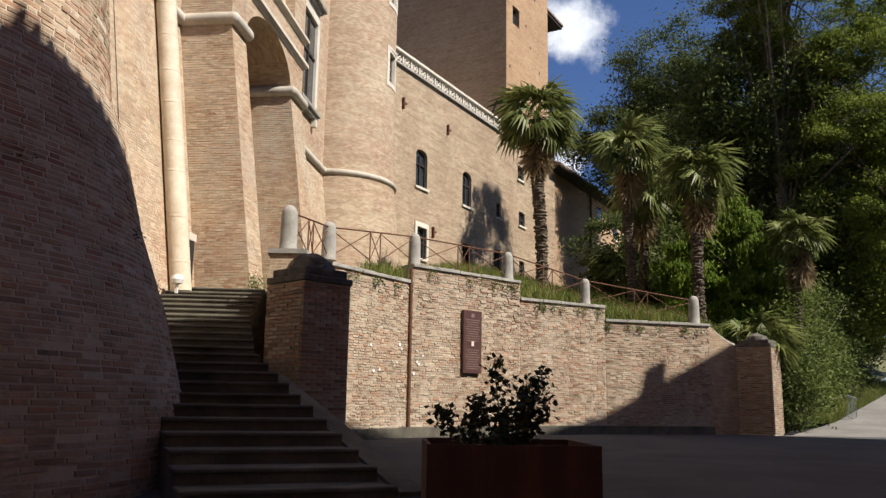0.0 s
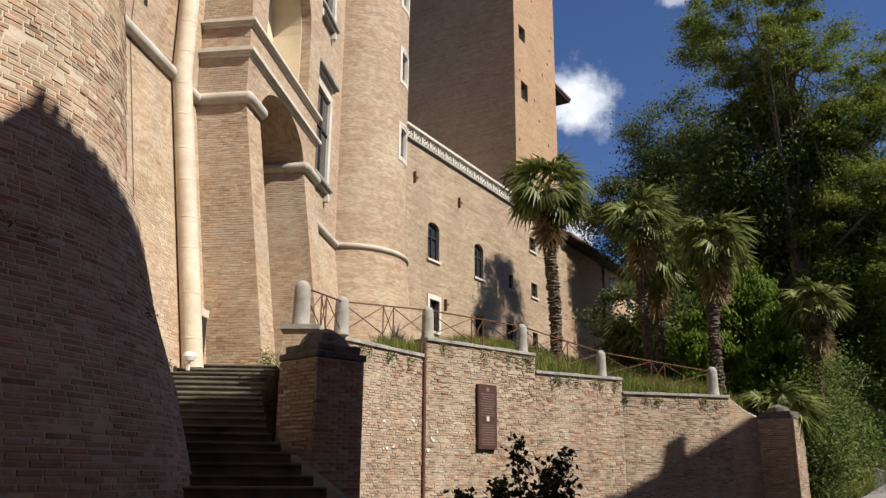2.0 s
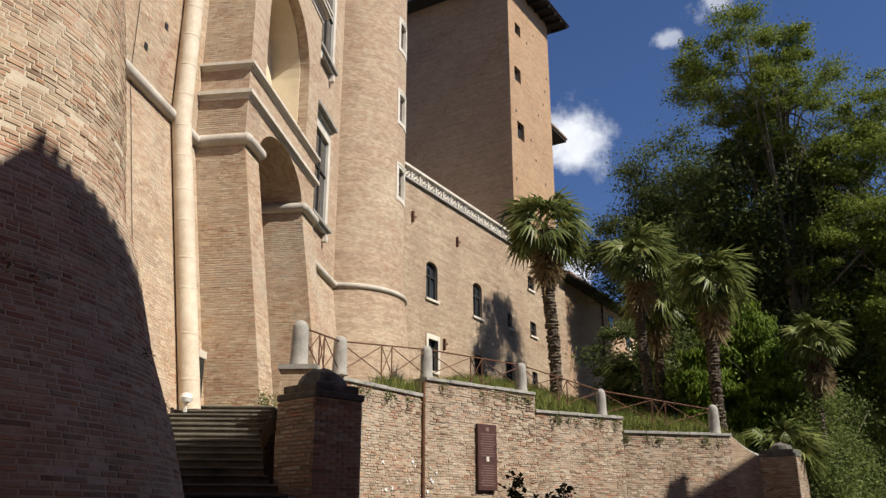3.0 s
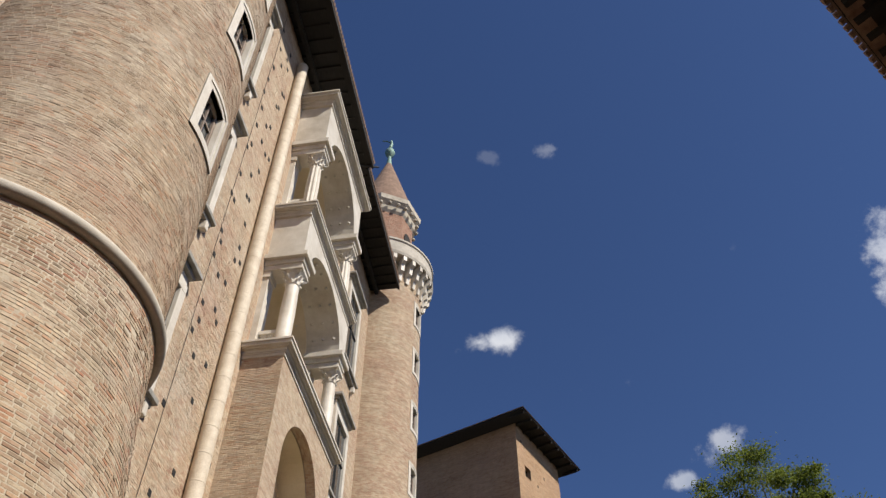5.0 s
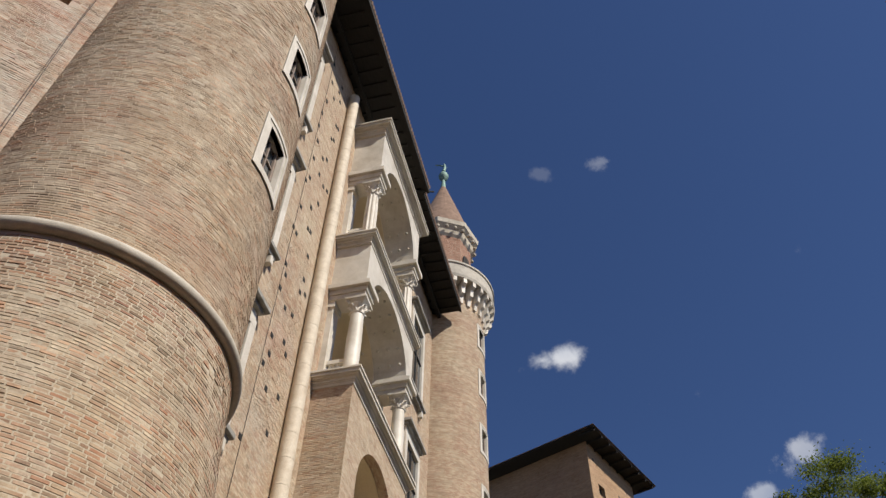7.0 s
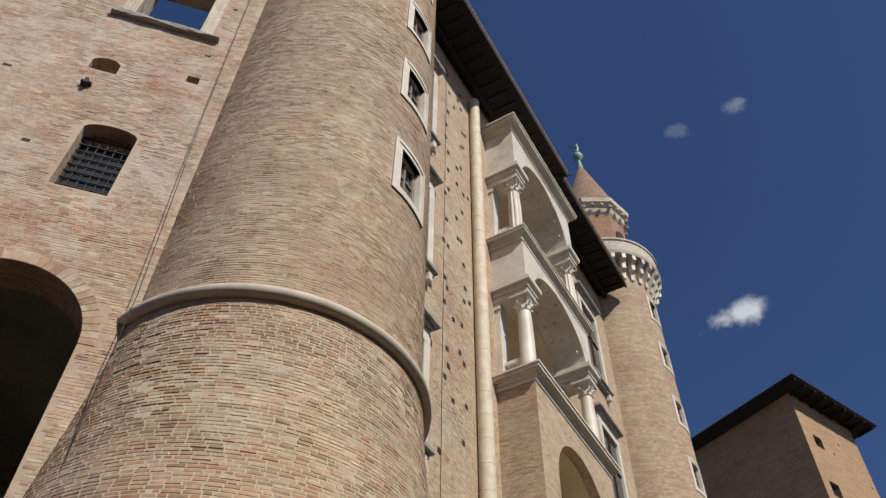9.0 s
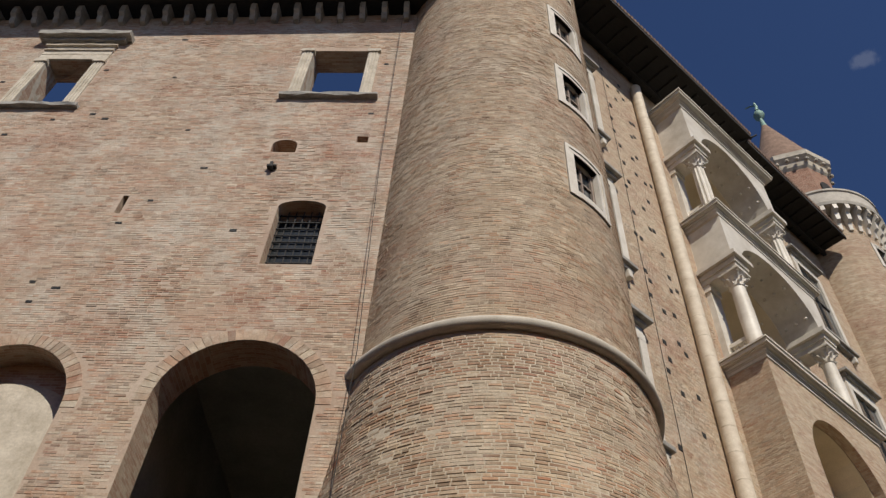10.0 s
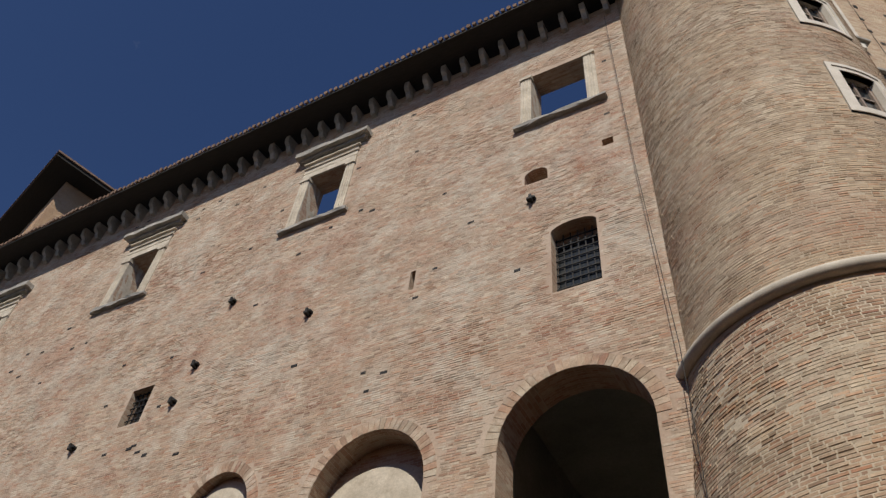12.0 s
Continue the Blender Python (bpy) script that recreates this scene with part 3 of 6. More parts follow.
def column(s, v, z0, z1, fluted):
    col = part("column", bmesh.new(), M_MARBLE, loggia, "white marble column with carved capital")
    bm = bmesh.new()
    n = 40
    rows = [(0.34, z0 + 0.12), (0.36, z0 + 0.2), (0.30, z0 + 0.28), (0.27, z0 + 0.34), (0.28, (z0 + z1) / 2), (0.245, z1 - 0.72), (0.28, z1 - 0.68), (0.24, z1 - 0.64)]
    lathe(bm, rows, n, s, -v)
    if fluted:
        for i, w in enumerate(bm.verts):
            if i % 4 in (1, 2) and z0 + 0.3 < w.co.z < z1 - 0.7:
                w.co.x += (s - w.co.x) * 0.12
                w.co.y += (-v - w.co.y) * 0.12
    fbox(bm, s - 0.37, s + 0.37, v - 0.37, v + 0.37, z0, z0 + 0.12)
    part("shaft", bm, M_MARBLE, col, smooth=True)
    bm = bmesh.new()
    lathe(bm, [(0.25, z1 - 0.64), (0.27, z1 - 0.45), (0.33, z1 - 0.2), (0.42, z1 - 0.1)], 24, s, -v)
    for ring, zz, rr in ((8, z1 - 0.5, 0.30), (8, z1 - 0.3, 0.35), (4, z1 - 0.14, 0.45)):
        for i in range(ring):
            an = 2 * math.pi * (i + (0.5 if rr != 0.30 else 0)) / ring
            tube(bm, [(s + (rr - 0.1) * math.cos(an), -v + (rr - 0.1) * math.sin(an), zz - 0.12), (s + rr * math.cos(an), -v + rr * math.sin(an), zz), (s + (rr + 0.06) * math.cos(an), -v + (rr + 0.06) * math.sin(an), zz - 0.04)], 0.06, 6, 0.6)
    fbox(bm, s - 0.42, s + 0.42, v - 0.42, v + 0.42, z1 - 0.1, z1, 0.02)
    part("capital", bm, M_MARBLE, col)
    return col


def loggia_storey(z0, zc, ze, ztop, fluted):
    """Columns up to zc, entablature to ze, arch and marble sides to ztop."""
    for s in (3.98, 9.67):
        column(s, 1.1, z0 + 0.02, zc, fluted)
    for s0, s1 in ((3.6, 4.36), (9.29, 10.05)):
        bm = bmesh.new()
        fbox(bm, s0 + 0.1, s1 - 0.1, 0.0, 0.22, z0, zc)
        fbox(bm, s0 + 0.04, s1 - 0.04, 0.0, 0.28, zc - 0.3, zc - 0.004)
        fbox(bm, s0 + 0.04, s1 - 0.04, 0.0, 0.28, z0, z0 + 0.25)
        part("pilaster", bm, M_MARBLE, loggia)
        bm = bmesh.new()
        for i in range(3):
            o = (0.0, 0.06, 0.2)[i]
            fbox(bm, s0 - o, s1 + o, 0.0, 1.47 + o, zc + (ze - zc) * i / 3, zc + (ze - zc) * (i + 1) / 3 - 0.004, 0.015)
        part("entablature", bm, M_MARBLE, loggia)
        bm = bmesh.new()
        for i in range(5):
            lathe(bm, [(0.05, z0 + 0.02), (0.085, z0 + 0.3), (0.05, z0 + 0.7), (0.08, z0 + 0.82)], 10, (s0 + s1) / 2, -(0.35 + 0.12 * i))
        fbox(bm, (s0 + s1) / 2 - 0.13, (s0 + s1) / 2 + 0.13, 0.22, 0.9, z0 + 0.82, z0 + 0.98)
        part("side_balustrade", bm, M_MARBLE, loggia, smooth=True)
    bm = bmesh.new()
    fbox(bm, 3.62, 10.03, 0.0, 1.45, ze, ztop)
    crown = min(ztop - 0.35, ze + 2.5)
    c = prism(bmesh.new(), arch_outline(4.36, 9.29, ze - 1, ze, crown, 28), -2.5, 0.5)
    part("arch_block", cut(bm, [c]), M_MARBLE, loggia)
    bm = bmesh.new()
    for i in range(14):
        lathe(bm, [(0.05, z0 + 0.02), (0.085, z0 + 0.3), (0.05, z0 + 0.7), (0.08, z0 + 0.82)], 10, 4.55 + 0.36 * i, -1.12)
    fbox(bm, 4.3, 9.35, 0.98, 1.26, z0 + 0.82, z0 + 0.98)
    part("front_balustrade", bm, M_MARBLE, loggia, smooth=True)
    bm = bmesh.new()
    fbox(bm, 4.42, 9.28, -2.58, 0.0, ze - 4.0, ztop - 0.2)
    c = prism(bmesh.new(), arch_outline(4.5, 9.2, ze - 5, ze, crown - 0.05, 20), -0.5, 2.5)
    part("coffered_vault", cut(bm, [c]), M_PLASTER, loggia, "shaded stone vault with rosettes")
    cx, r, h = 6.85, 2.34, crown - 0.05 - ze
    ros = bmesh.new()
    bmesh.ops.create_uvsphere(ros, u_segments=8, v_segments=5, radius=0.07)
    ros_mesh = mesh_of("rosette", ros, M_STONE)
    for i in range(1, 9):
        an = math.pi * i / 9
        for v in (0.3, 0.75, 1.2, -0.4):
            o = new("rosette", ros_mesh)
            o.parent, o.location = loggia, (cx + r * math.cos(an), -v, ze + h * math.sin(an))


loggia_storey(20.1, 23.95, 24.65, 26.95, False)
cornice(26.95, 27.5, 0.3)
loggia_storey(27.5, 31.4, 32.2, 35.15, True)
cornice(35.15, 35.85, 0.42, steps=4)


# ---- round towers ----
def tower_windows(tower, cx, cy, radius, rows, w=0.84, h=1.5):
    for ang, zc in rows:
        win = part("tower_window", boxes((-w / 2, w / 2, -0.27, -0.24, -h / 2, h / 2)), M_GLASS, tower, "dark glazed window in a white stone frame")
        m = Matrix.Translation((cx, cy, zc)) @ pose(0, 0, 0, 0, 0, ang + 90) @ Matrix.Translation((0, -radius - 0.02, 0)) @ pose(0, 0, 0, 0, 0, 180) @ Matrix.Translation((0, 0, 0))
        win.matrix_local = m
        f = 0.26
        bm = bmesh.new()
        for row in ((-w / 2 - f, -w / 2, -0.45, -0.06, -h / 2 - f, h / 2 + f), (w / 2, w / 2 + f, -0.45, -0.06, -h / 2 - f, h / 2 + f), (-w / 2, w / 2, -0.45, -0.03, h / 2, h / 2 + f), (-w / 2, w / 2, -0.45, -0.03, -h / 2 - f, -h / 2)):
            box(bm, *row)
        part("window_reveal", bm, M_MARBLE, win)
        bm = bmesh.new()
        ao, ai, am = (math.degrees(math.asin(k / radius)) for k in (w / 2 + f, w / 2, w / 2 + f * 0.55))
        for b0, b1, c0, c1, out in ((-ao, -ai, -h / 2 - f, h / 2 + f, 0.02), (ai, ao, -h / 2 - f, h / 2 + f, 0.02), (-ai, ai, h / 2, h / 2 + f, 0.02), (-ai, ai, -h / 2 - f, -h / 2, 0.02),
                                    (-ao, -am, -h / 2 - f, h / 2 + f, 0.045), (am, ao, -h / 2 - f, h / 2 + f, 0.045), (-am, am, h / 2 + f * 0.55, h / 2 + f, 0.045), (-am, am, -h / 2 - f, -h / 2 - f * 0.55, 0.045)):
            rows = [(radius - 0.12, c0), (radius + out, c0), (radius + out, c1), (radius - 0.12, c1)]
            n0 = len(bm.verts)
            lathe(bm, rows, 6, a0=b0, a1=b1)
            bm.verts.ensure_lookup_table()
            for ring in (0, 6):
                bm.faces.new([bm.verts[n0 + k * 7 + ring] for k in range(4)])
        bmesh.ops.recalc_face_normals(bm, faces=bm.faces[:])
        bm.transform(m.inverted() @ Matrix.Translation((cx, cy, zc)) @ pose(0, 0, 0, 0, 0, ang))
        part("window_frame", bm, M_MARBLE, win, "moulded white stone frame")
        bm = boxes((-0.03, 0.03, -0.24, -0.2, -h / 2, h / 2), (-w / 2, w / 2, -0.235, -0.2, 0.1, 0.15), (-w / 2, w / 2, -0.235, -0.2, -0.35, -0.31), (-w / 2, -w / 2 + 0.09, -0.24, -0.18, -h / 2, h / 2), (w / 2 - 0.09, w / 2, -0.24, -0.18, -h / 2, h / 2))
        part("casement", bm, M_CASEMENT, win, "brown timber casement")


def round_tower(name, cx, cy, prof, label, windows, material, crown):
    t = thing(name, Matrix.Translation((cx, cy, 0)), label, "tower")
    bm = bmesh.new()
    lathe(bm, prof, 128, ur=3.2)
    body = bm
    cutters = []
    rad = prof[-1][0]
    for ang, zc in windows:
        c = boxes((-0.55, 0.55, -0.5, 0.6, -0.85, 0.85))
        c.transform(Matrix.Translation((0, 0, zc)) @ pose(0, 0, 0, 0, 0, ang + 90) @ Matrix.Translation((0, -rad - 0.02, 0)) @ pose(0, 0, 0, 0, 0, 180))
        cutters.append(c)
    ob = part("wall", body, material, t, uv=False, smooth=True)
    if cutters:
        cm = bmesh.new()
        for c in cutters:
            me = bpy.data.meshes.new("tool")
            c.to_mesh(me)
            c.free()
            cm.from_mesh(me)
        me = bpy.data.meshes.new("tool")
        cm.to_mesh(me)
        cm.free()
        tool = new("tool", me)
        tool.matrix_world = t.matrix_world
        md = ob.modifiers.new("cut", "BOOLEAN")
        md.operation, md.object, md.solver = "DIFFERENCE", tool, "EXACT"
        bpy.context.view_layer.update()
        got = bpy.data.meshes.new_from_object(ob.evaluated_get(bpy.context.evaluated_depsgraph_get()))
        ob.modifiers.clear()
        ob.data = got
        bpy.data.objects.remove(tool)
    tower_windows(t, 0, 0, rad, windows)
    bm = bmesh.new()
    rm = rad + 0.1
    lathe(bm, [(rm + 0.13 * math.cos(q), STRING_Z + 0.13 * math.sin(q)) for q in [math.pi * 2 * i / 14 - math.pi for i in range(15)]], 96)
    part("string_course", bm, M_STRING, t, "pale stone torus string course", smooth=True)
    if crown:
        z = 39.2
        cb = bmesh.new()
        prism(cb, [(rad - 0.1, z), (rad + 0.12, z), (rad + 0.2, z + 0.5), (rad + 0.42, z + 0.65), (rad + 0.48, z + 1.15), (rad + 0.72, z + 1.3), (rad + 0.72, z + 1.7), (rad - 0.1, z + 1.7)], -0.12, 0.12)
        corbel_mesh = mesh_of("corbel", cb, M_MARBLE)
        for i in range(32):
            o = new("corbel", corbel_mesh)
            o.parent = t
            o.matrix_local = pose(0, 0, 0, 0, 0, 360 * i / 32)
        bm = lathe(bmesh.new(), [(rad, z + 1.6), (rad + 0.74, z + 1.7), (rad + 0.8, z + 1.9), (rad + 0.7, z + 2.0), (rad + 0.72, z + 2.9), (rad + 0.8, z + 2.95), (rad + 0.8, z + 3.1), (rad + 0.4, z + 3.1), (rad + 0.4, z + 2.0), (0.5, z + 2.0)], 64)
        part("gallery", bm, M_STRING, t, smooth=True)
        bm = lathe(bmesh.new(), [(2.1, z + 2), (2.1, z + 8.0)], 8, ur=2.1)
        part("lantern", bm, M_LANTERN, t, "octagonal red brick lantern", uv=False)
        for i in range(8):
            niche = bmesh.new()
            prism(niche, arch_outline(-0.45, 0.45, z + 4.2, z + 5.8, z + 6.3), -2.03, -1.9)
            niche.transform(pose(0, 0, 0, 0, 0, 22.5 + 45 * i))
            part("blind_arch", niche, M_WOOD if i % 2 else M_LANTERN, t)
        bm = lathe(bmesh.new(), [(2.1, z + 7.6), (2.25, z + 7.8), (2.35, z + 8.2), (2.65, z + 8.5), (2.7, z + 8.9), (2.4, z + 9.0)], 8)
        for i in range(24):
            an = 2 * math.pi * i / 24
            bmesh.ops.create_uvsphere(bm, u_segments=8, v_segments=6, radius=0.14, matrix=Matrix.Translation((2.42 * math.cos(an), 2.42 * math.sin(an), z + 8.15)))
        part("lantern_cornice", bm, M_DECAYED, t)
        bm = lathe(bmesh.new(), [(2.45, z + 8.9), (2.2, z + 9.4), (0.22, z + 16.0), (0.0, z + 16.1)], 24)
        part("cone_roof", bm, M_TILE, t, "conical roof of weathered tiles", smooth=True)
        bm = lathe(bmesh.new(), [(0.26, z + 15.5), (0.2, z + 16.3), (0.12, z + 17.1), (0.36, z + 17.4), (0.42, z + 17.7), (0.3, z + 18.0), (0.1, z + 18.2), (0.06, z + 18.6)], 16)
        tube(bm, [(0, 0, z + 18.4), (0.1, 0, z + 18.9), (0.05, 0, z + 19.4)], 0.14, 8, 0.6)
        tube(bm, [(0.0, 0, z + 19.1), (-0.35, 0.1, z + 19.5), (-0.7, 0.1, z + 19.55)], 0.07, 6, 0.8)
        part("finial", bm, M_COPPER, t, "green copper finial with a small weathervane figure", smooth=True)
    return t


T1 = (-8.3, 10.2)
T2 = (-5.2, 38.35)
PROF1 = [(5.2, 0.0), (4.97, 1.5), (4.68, 2.6), (4.5, 3.1), (4.27, 3.75), (4.02, 4.75), (3.86, 5.3), (3.7, 5.65), (3.5, 7.5), (3.2, 10.0), (3.1, 11.5), (3.05, 12.0), (3.05, 41.0)]
PROF2 = [(3.9, 0.0), (3.4, 6.0), (2.95, 11.5), (2.87, 12.5), (2.85, 41.0)]
tower_near = round_tower("round_tower_near", *T1, PROF1, "slender round brick tower rising from a flared base", [(-5, 17.1), (-5, 21.1), (-5, 25.0), (-5, 29.2), (-5, 33.4)], M_MORTAR_TOWER, False)
tower_near_wall = [o for o in tower_near.children if o.name.startswith("wall")][0]
tower_near_wall.data.materials.append(M_MORTAR)
for f in tower_near_wall.data.polygons:
    if f.center.z < 11.5:
        f.material_index = 1
tower_far = round_tower("round_tower_far", *T2, PROF2, "slender round brick tower with corbelled gallery and conical roof", [(-14, 17.3), (-14, 21.4), (-14, 25.6), (-14, 29.6), (-14, 33.6), (-14, 37.4)], M_TOWER, True)


# ---- wing to the left of the near tower, with the hanging garden's windows ----
WING = place_frame(-9.2, 7.2, 130.5)      # local x: along the wall, local y: out of it
wing = thing("wall_garden_wing", WING, "weathered brick garden wall with open windows and arches", "wall", kind="structure")
OPEN = [(1.2, 2.9, 21.8, 24.65), (9.53, 11.0, 21.15, 23.9), (17.39, 18.76, 20.7, 23.3), (25.2, 26.6, 20.4, 22.9)]
ARCHES = [(0.6, 3.65, 5.0, 10.8, 12.35), (5.18, 7.9, 5.0, 10.6, 12.1), (9.5, 11.5, 5.0, 10.7, 12.05)]
bm = boxes((-2.2, 40.0, -0.75, 0.0, 0.0, 27.2))
for v in bm.verts:
    if v.co.z > 20:
        v.co.z -= 0.038 * (v.co.x - 3.0)
cutters = [boxes((u0, u1, -1.5, 0.5, z0, z1)) for u0, u1, z0, z1 in OPEN]
cutters += [prism(bmesh.new(), arch_outline(1.31, 2.44, 14.6, 16.65, 16.9), -0.45, 0.5), prism(bmesh.new(), arch_outline(2.47, 3.12, 18.95, 19.3, 19.55), -0.7, 0.5), boxes((0.66, 0.96, -0.7, 0.5, 19.45, 19.75)), boxes((6.1, 6.25, -0.4, 0.5, 16.3, 17.0)), boxes((14.3, 15.1, -0.7, 0.5, 14.6, 15.9))]
cutters.append(prism(bmesh.new(), arch_outline(*ARCHES[0]), -1.5, 0.5))
cutters.append(prism(bmesh.new(), arch_outline(*ARCHES[1]), -0.55, 0.5))
cutters.append(prism(bmesh.new(), arch_outline(*ARCHES[2]), -0.25, 0.5))
ob = part("wall", cut(bm, cutters), M_MORTAR_WING, wing)
ob.data.materials.append(M_WING)
for f in ob.data.polygons:
    if f.normal.y < 0.5 or f.center.y < -0.1:
        f.material_index = 1
for row in ((0.1, 4.1, -9.5, -9.2, 0, 13.5), (-0.2, 0.1, -9.5, -0.75, 0, 13.5), (4.1, 4.4, -9.5, -0.75, 0, 13.5), (-0.2, 4.4, -9.5, -0.75, 13.5, 13.8)):
    part("passage_wall", boxes(row), M_PASSAGE, wing)
HOLES = [(u0 - 0.3, u1 + 0.3, z0 - 0.2, z1 + 0.2) for u0, u1, z0, z1 in OPEN] + [(1.29, 2.46, 14.58, 16.93), (2.45, 3.14, 18.93, 19.57), (0.64, 0.98, 19.43, 19.77), (6.08, 6.27, 16.28, 17.02), (14.28, 15.12, 14.58, 15.92)]


def wing_keep(u, z):
    if z > 27.0 - 0.038 * (u - 3.0):
        return False
    for a, b, c, d in HOLES:
        if a < u < b and c < z < d:
            return False
    for x0, x1, z0, sp, top in ARCHES:
        cx, r = (x0 + x1) / 2, (x1 - x0) / 2 + 0.3
        if abs(u - cx) < r - 0.3 and z < sp:
            return False
        if z >= sp - 0.0 and ((u - cx) / r) ** 2 + ((z - sp) / (top - sp + 0.3)) ** 2 < 1:
            return False
    return True


rng = random.Random(4)
brick_skin("bricks", brick_courses(-1.0, 30.0, 7.5, 27.1, 0.23, 0.066, wing_keep, lambda u, d, z: (u, d, z), rng, 0.01, 0.008, 0.004, 0.45, 0.005), M_BRICKS_WING, wing, "weathered red and buff bricks")
for x0, x1, z0, sp, top in ARCHES:
    bm = bmesh.new()
    n = 34
    cx, r, h = (x0 + x1) / 2, (x1 - x0) / 2, top - sp
    for i in range(n):
        a0, a1 = math.pi * (i + 0.04) / n, math.pi * (i + 0.96) / n
        q = [(cx + (r + k) * math.cos(t), sp + (h + k) * math.sin(t)) for k, t in ((0.0, a0), (0.28, a0), (0.28, a1), (0.0, a1))]
        prism(bm, q, -0.2, 0.006 + rng.random() * 0.008)
    part("arch_ring", bm, M_BRICKS_WING, wing, "ring of bricks set on edge")


def garden_window(u0, u1, z0, z1, hood):
    w = part("window_frame", bmesh.new(), M_STONE, wing, "broken pale stone window surround open to the sky")
    f = 0.34
    for a in (u0 - f, u1):
        jamb = part("jamb", weathered(boxes((a, a + f, -0.6, 0.05, z0, z1)), 5, 0.008, int(a * 9)), M_DECAYED, w)
        for k in range(3):
            part("flute", boxes((a + 0.06 + k * 0.09, a + 0.1 + k * 0.09, 0.03, 0.075, z0 + 0.12, z1 - 0.2), bevel=0.008), M_DECAYED, jamb)
        part("capital", weathered(boxes((a - 0.03, a + f + 0.03, -0.1, 0.11, z1 - 0.18, z1 - 0.03)), 4, 0.012, int(a * 5)), M_DECAYED, jamb)
    bm = weathered(boxes((u0 - f - 0.22, u1 + f + 0.18, -0.3, 0.17, z0 - 0.13, z0)), 9, 0.03, int(u0 * 10))
    part("sill", bm, M_GREYSTONE, w)
    if hood:
        part("lintel", boxes((u0 - f, u1 + f, -0.6, 0.07, z1, z1 + 0.28), bevel=0.02), M_DECAYED, w)
        bm = weathered(boxes((u0 - f - 0.4, u1 + f + 0.4, -0.2, 0.36, z1 + 1.2, z1 + 1.42), (u0 - f - 0.25, u1 + f + 0.25, -0.2, 0.2, z1 + 1.08, z1 + 1.2)), 9, 0.022, int(u0 * 7))
        part("hood", bm, M_GREYSTONE, w)
        part("frieze", boxes((u0 - f, u1 + f, -0.3, 0.05, z1 + 0.284, z1 + 1.1)), M_DECAYED, w)
        for k in range(3):
            part("moulding", weathered(boxes((u0 - f - 0.03 * k, u1 + f + 0.03 * k, -0.1, 0.075 + 0.03 * k, z1 + 0.3 + 0.27 * k, z1 + 0.36 + 0.27 * k)), 7, 0.012, k + int(u0)), M_DECAYED, w)


for i, row in enumerate(OPEN):
    garden_window(*row, hood=i > 0)
g = part("window_grille", bmesh.new(), M_BLACK, wing, "black iron window grille")
for i in range(7):
    part("bar", boxes((1.33 + i * 0.18, 1.355 + i * 0.18, -0.33, -0.3, 14.6, 16.85)), M_BLACK, g)
for i in range(9):
    part("bar", boxes((1.31, 2.44, -0.31, -0.28, 14.72 + i * 0.24, 14.745 + i * 0.24)), M_BLACK, g)
part("dark_pane", boxes((1.31, 2.44, -0.449, -0.43, 14.6, 16.65)), M_GLASS, g)
# Dark sheet added for the unlit depth of the small arch.
part("niche_shade_sheet", boxes((2.47, 3.12, -0.69, -0.58, 18.95, 19.5)), M_WOOD, wing, "near-black sheet standing in for the shade inside a small arched opening")
g2 = part("window_grille", boxes((14.3, 15.1, -0.5, -0.45, 14.6, 15.9)), M_GLASS, wing, "black iron grille in a small window")
for i in range(5):
    part("bar", boxes((14.36 + i * 0.16, 14.385 + i * 0.16, -0.2, -0.17, 14.6, 15.9)), M_BLACK, g2)
for i in range(6):
    part("bar", boxes((14.3, 15.1, -0.18, -0.15, 14.7 + i * 0.22, 14.725 + i * 0.22)), M_BLACK, g2)

# eave of the wing, falling a little away from the tower
FALL = 0.038


def falling(bm):
    for v in bm.verts:
        v.co.z -= FALL * (v.co.x - 3.0)
    return bm


eave = thing("wing_eave", WING, "tiled eave carried on pale brackets over the wall", "eave")
bm = bmesh.new()
prism(bm, [(-1.6, 27.8), (1.25, 27.2), (1.25, 27.3), (-1.6, 28.0)], -2.0, 40.0)
bm.transform(Matrix(((0, 1, 0, 0), (1, 0, 0, 0), (0, 0, 1, 0), (0, 0, 0, 1))))
bmesh.ops.recalc_face_normals(bm, faces=bm.faces[:])
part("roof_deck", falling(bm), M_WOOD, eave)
bm = bmesh.new()
for i in range(200):
    u = -1.9 + i * 0.21
    tube(bm, [(u, 1.32 + 0.02 * math.sin(i * 5.1), 27.36), (u, -1.6, 28.03)], 0.078 + 0.008 * math.sin(i * 3.7), 8)
part("roof_tiles", falling(bm), M_TILE, eave, "rows of curved clay tiles", smooth=True, kind="stuff")
for i in range(58):
    u = -1.2 + i * 0.72
    b = prism(bmesh.new(), [(-0.1, 26.62), (0.16, 26.62), (0.24, 26.72), (0.27, 26.84), (0.4, 26.92), (0.44, 27.12), (0.44, 27.3), (-0.1, 27.4)], u - 0.085, u + 0.085)
    b.transform(Matrix(((0, 1, 0, 0), (1, 0, 0, 0), (0, 0, 1, 0), (0, 0, 0, 1))))
    bmesh.ops.recalc_face_normals(b, faces=b.faces[:])
    part("bracket", falling(b), M_GREYSTONE, eave)


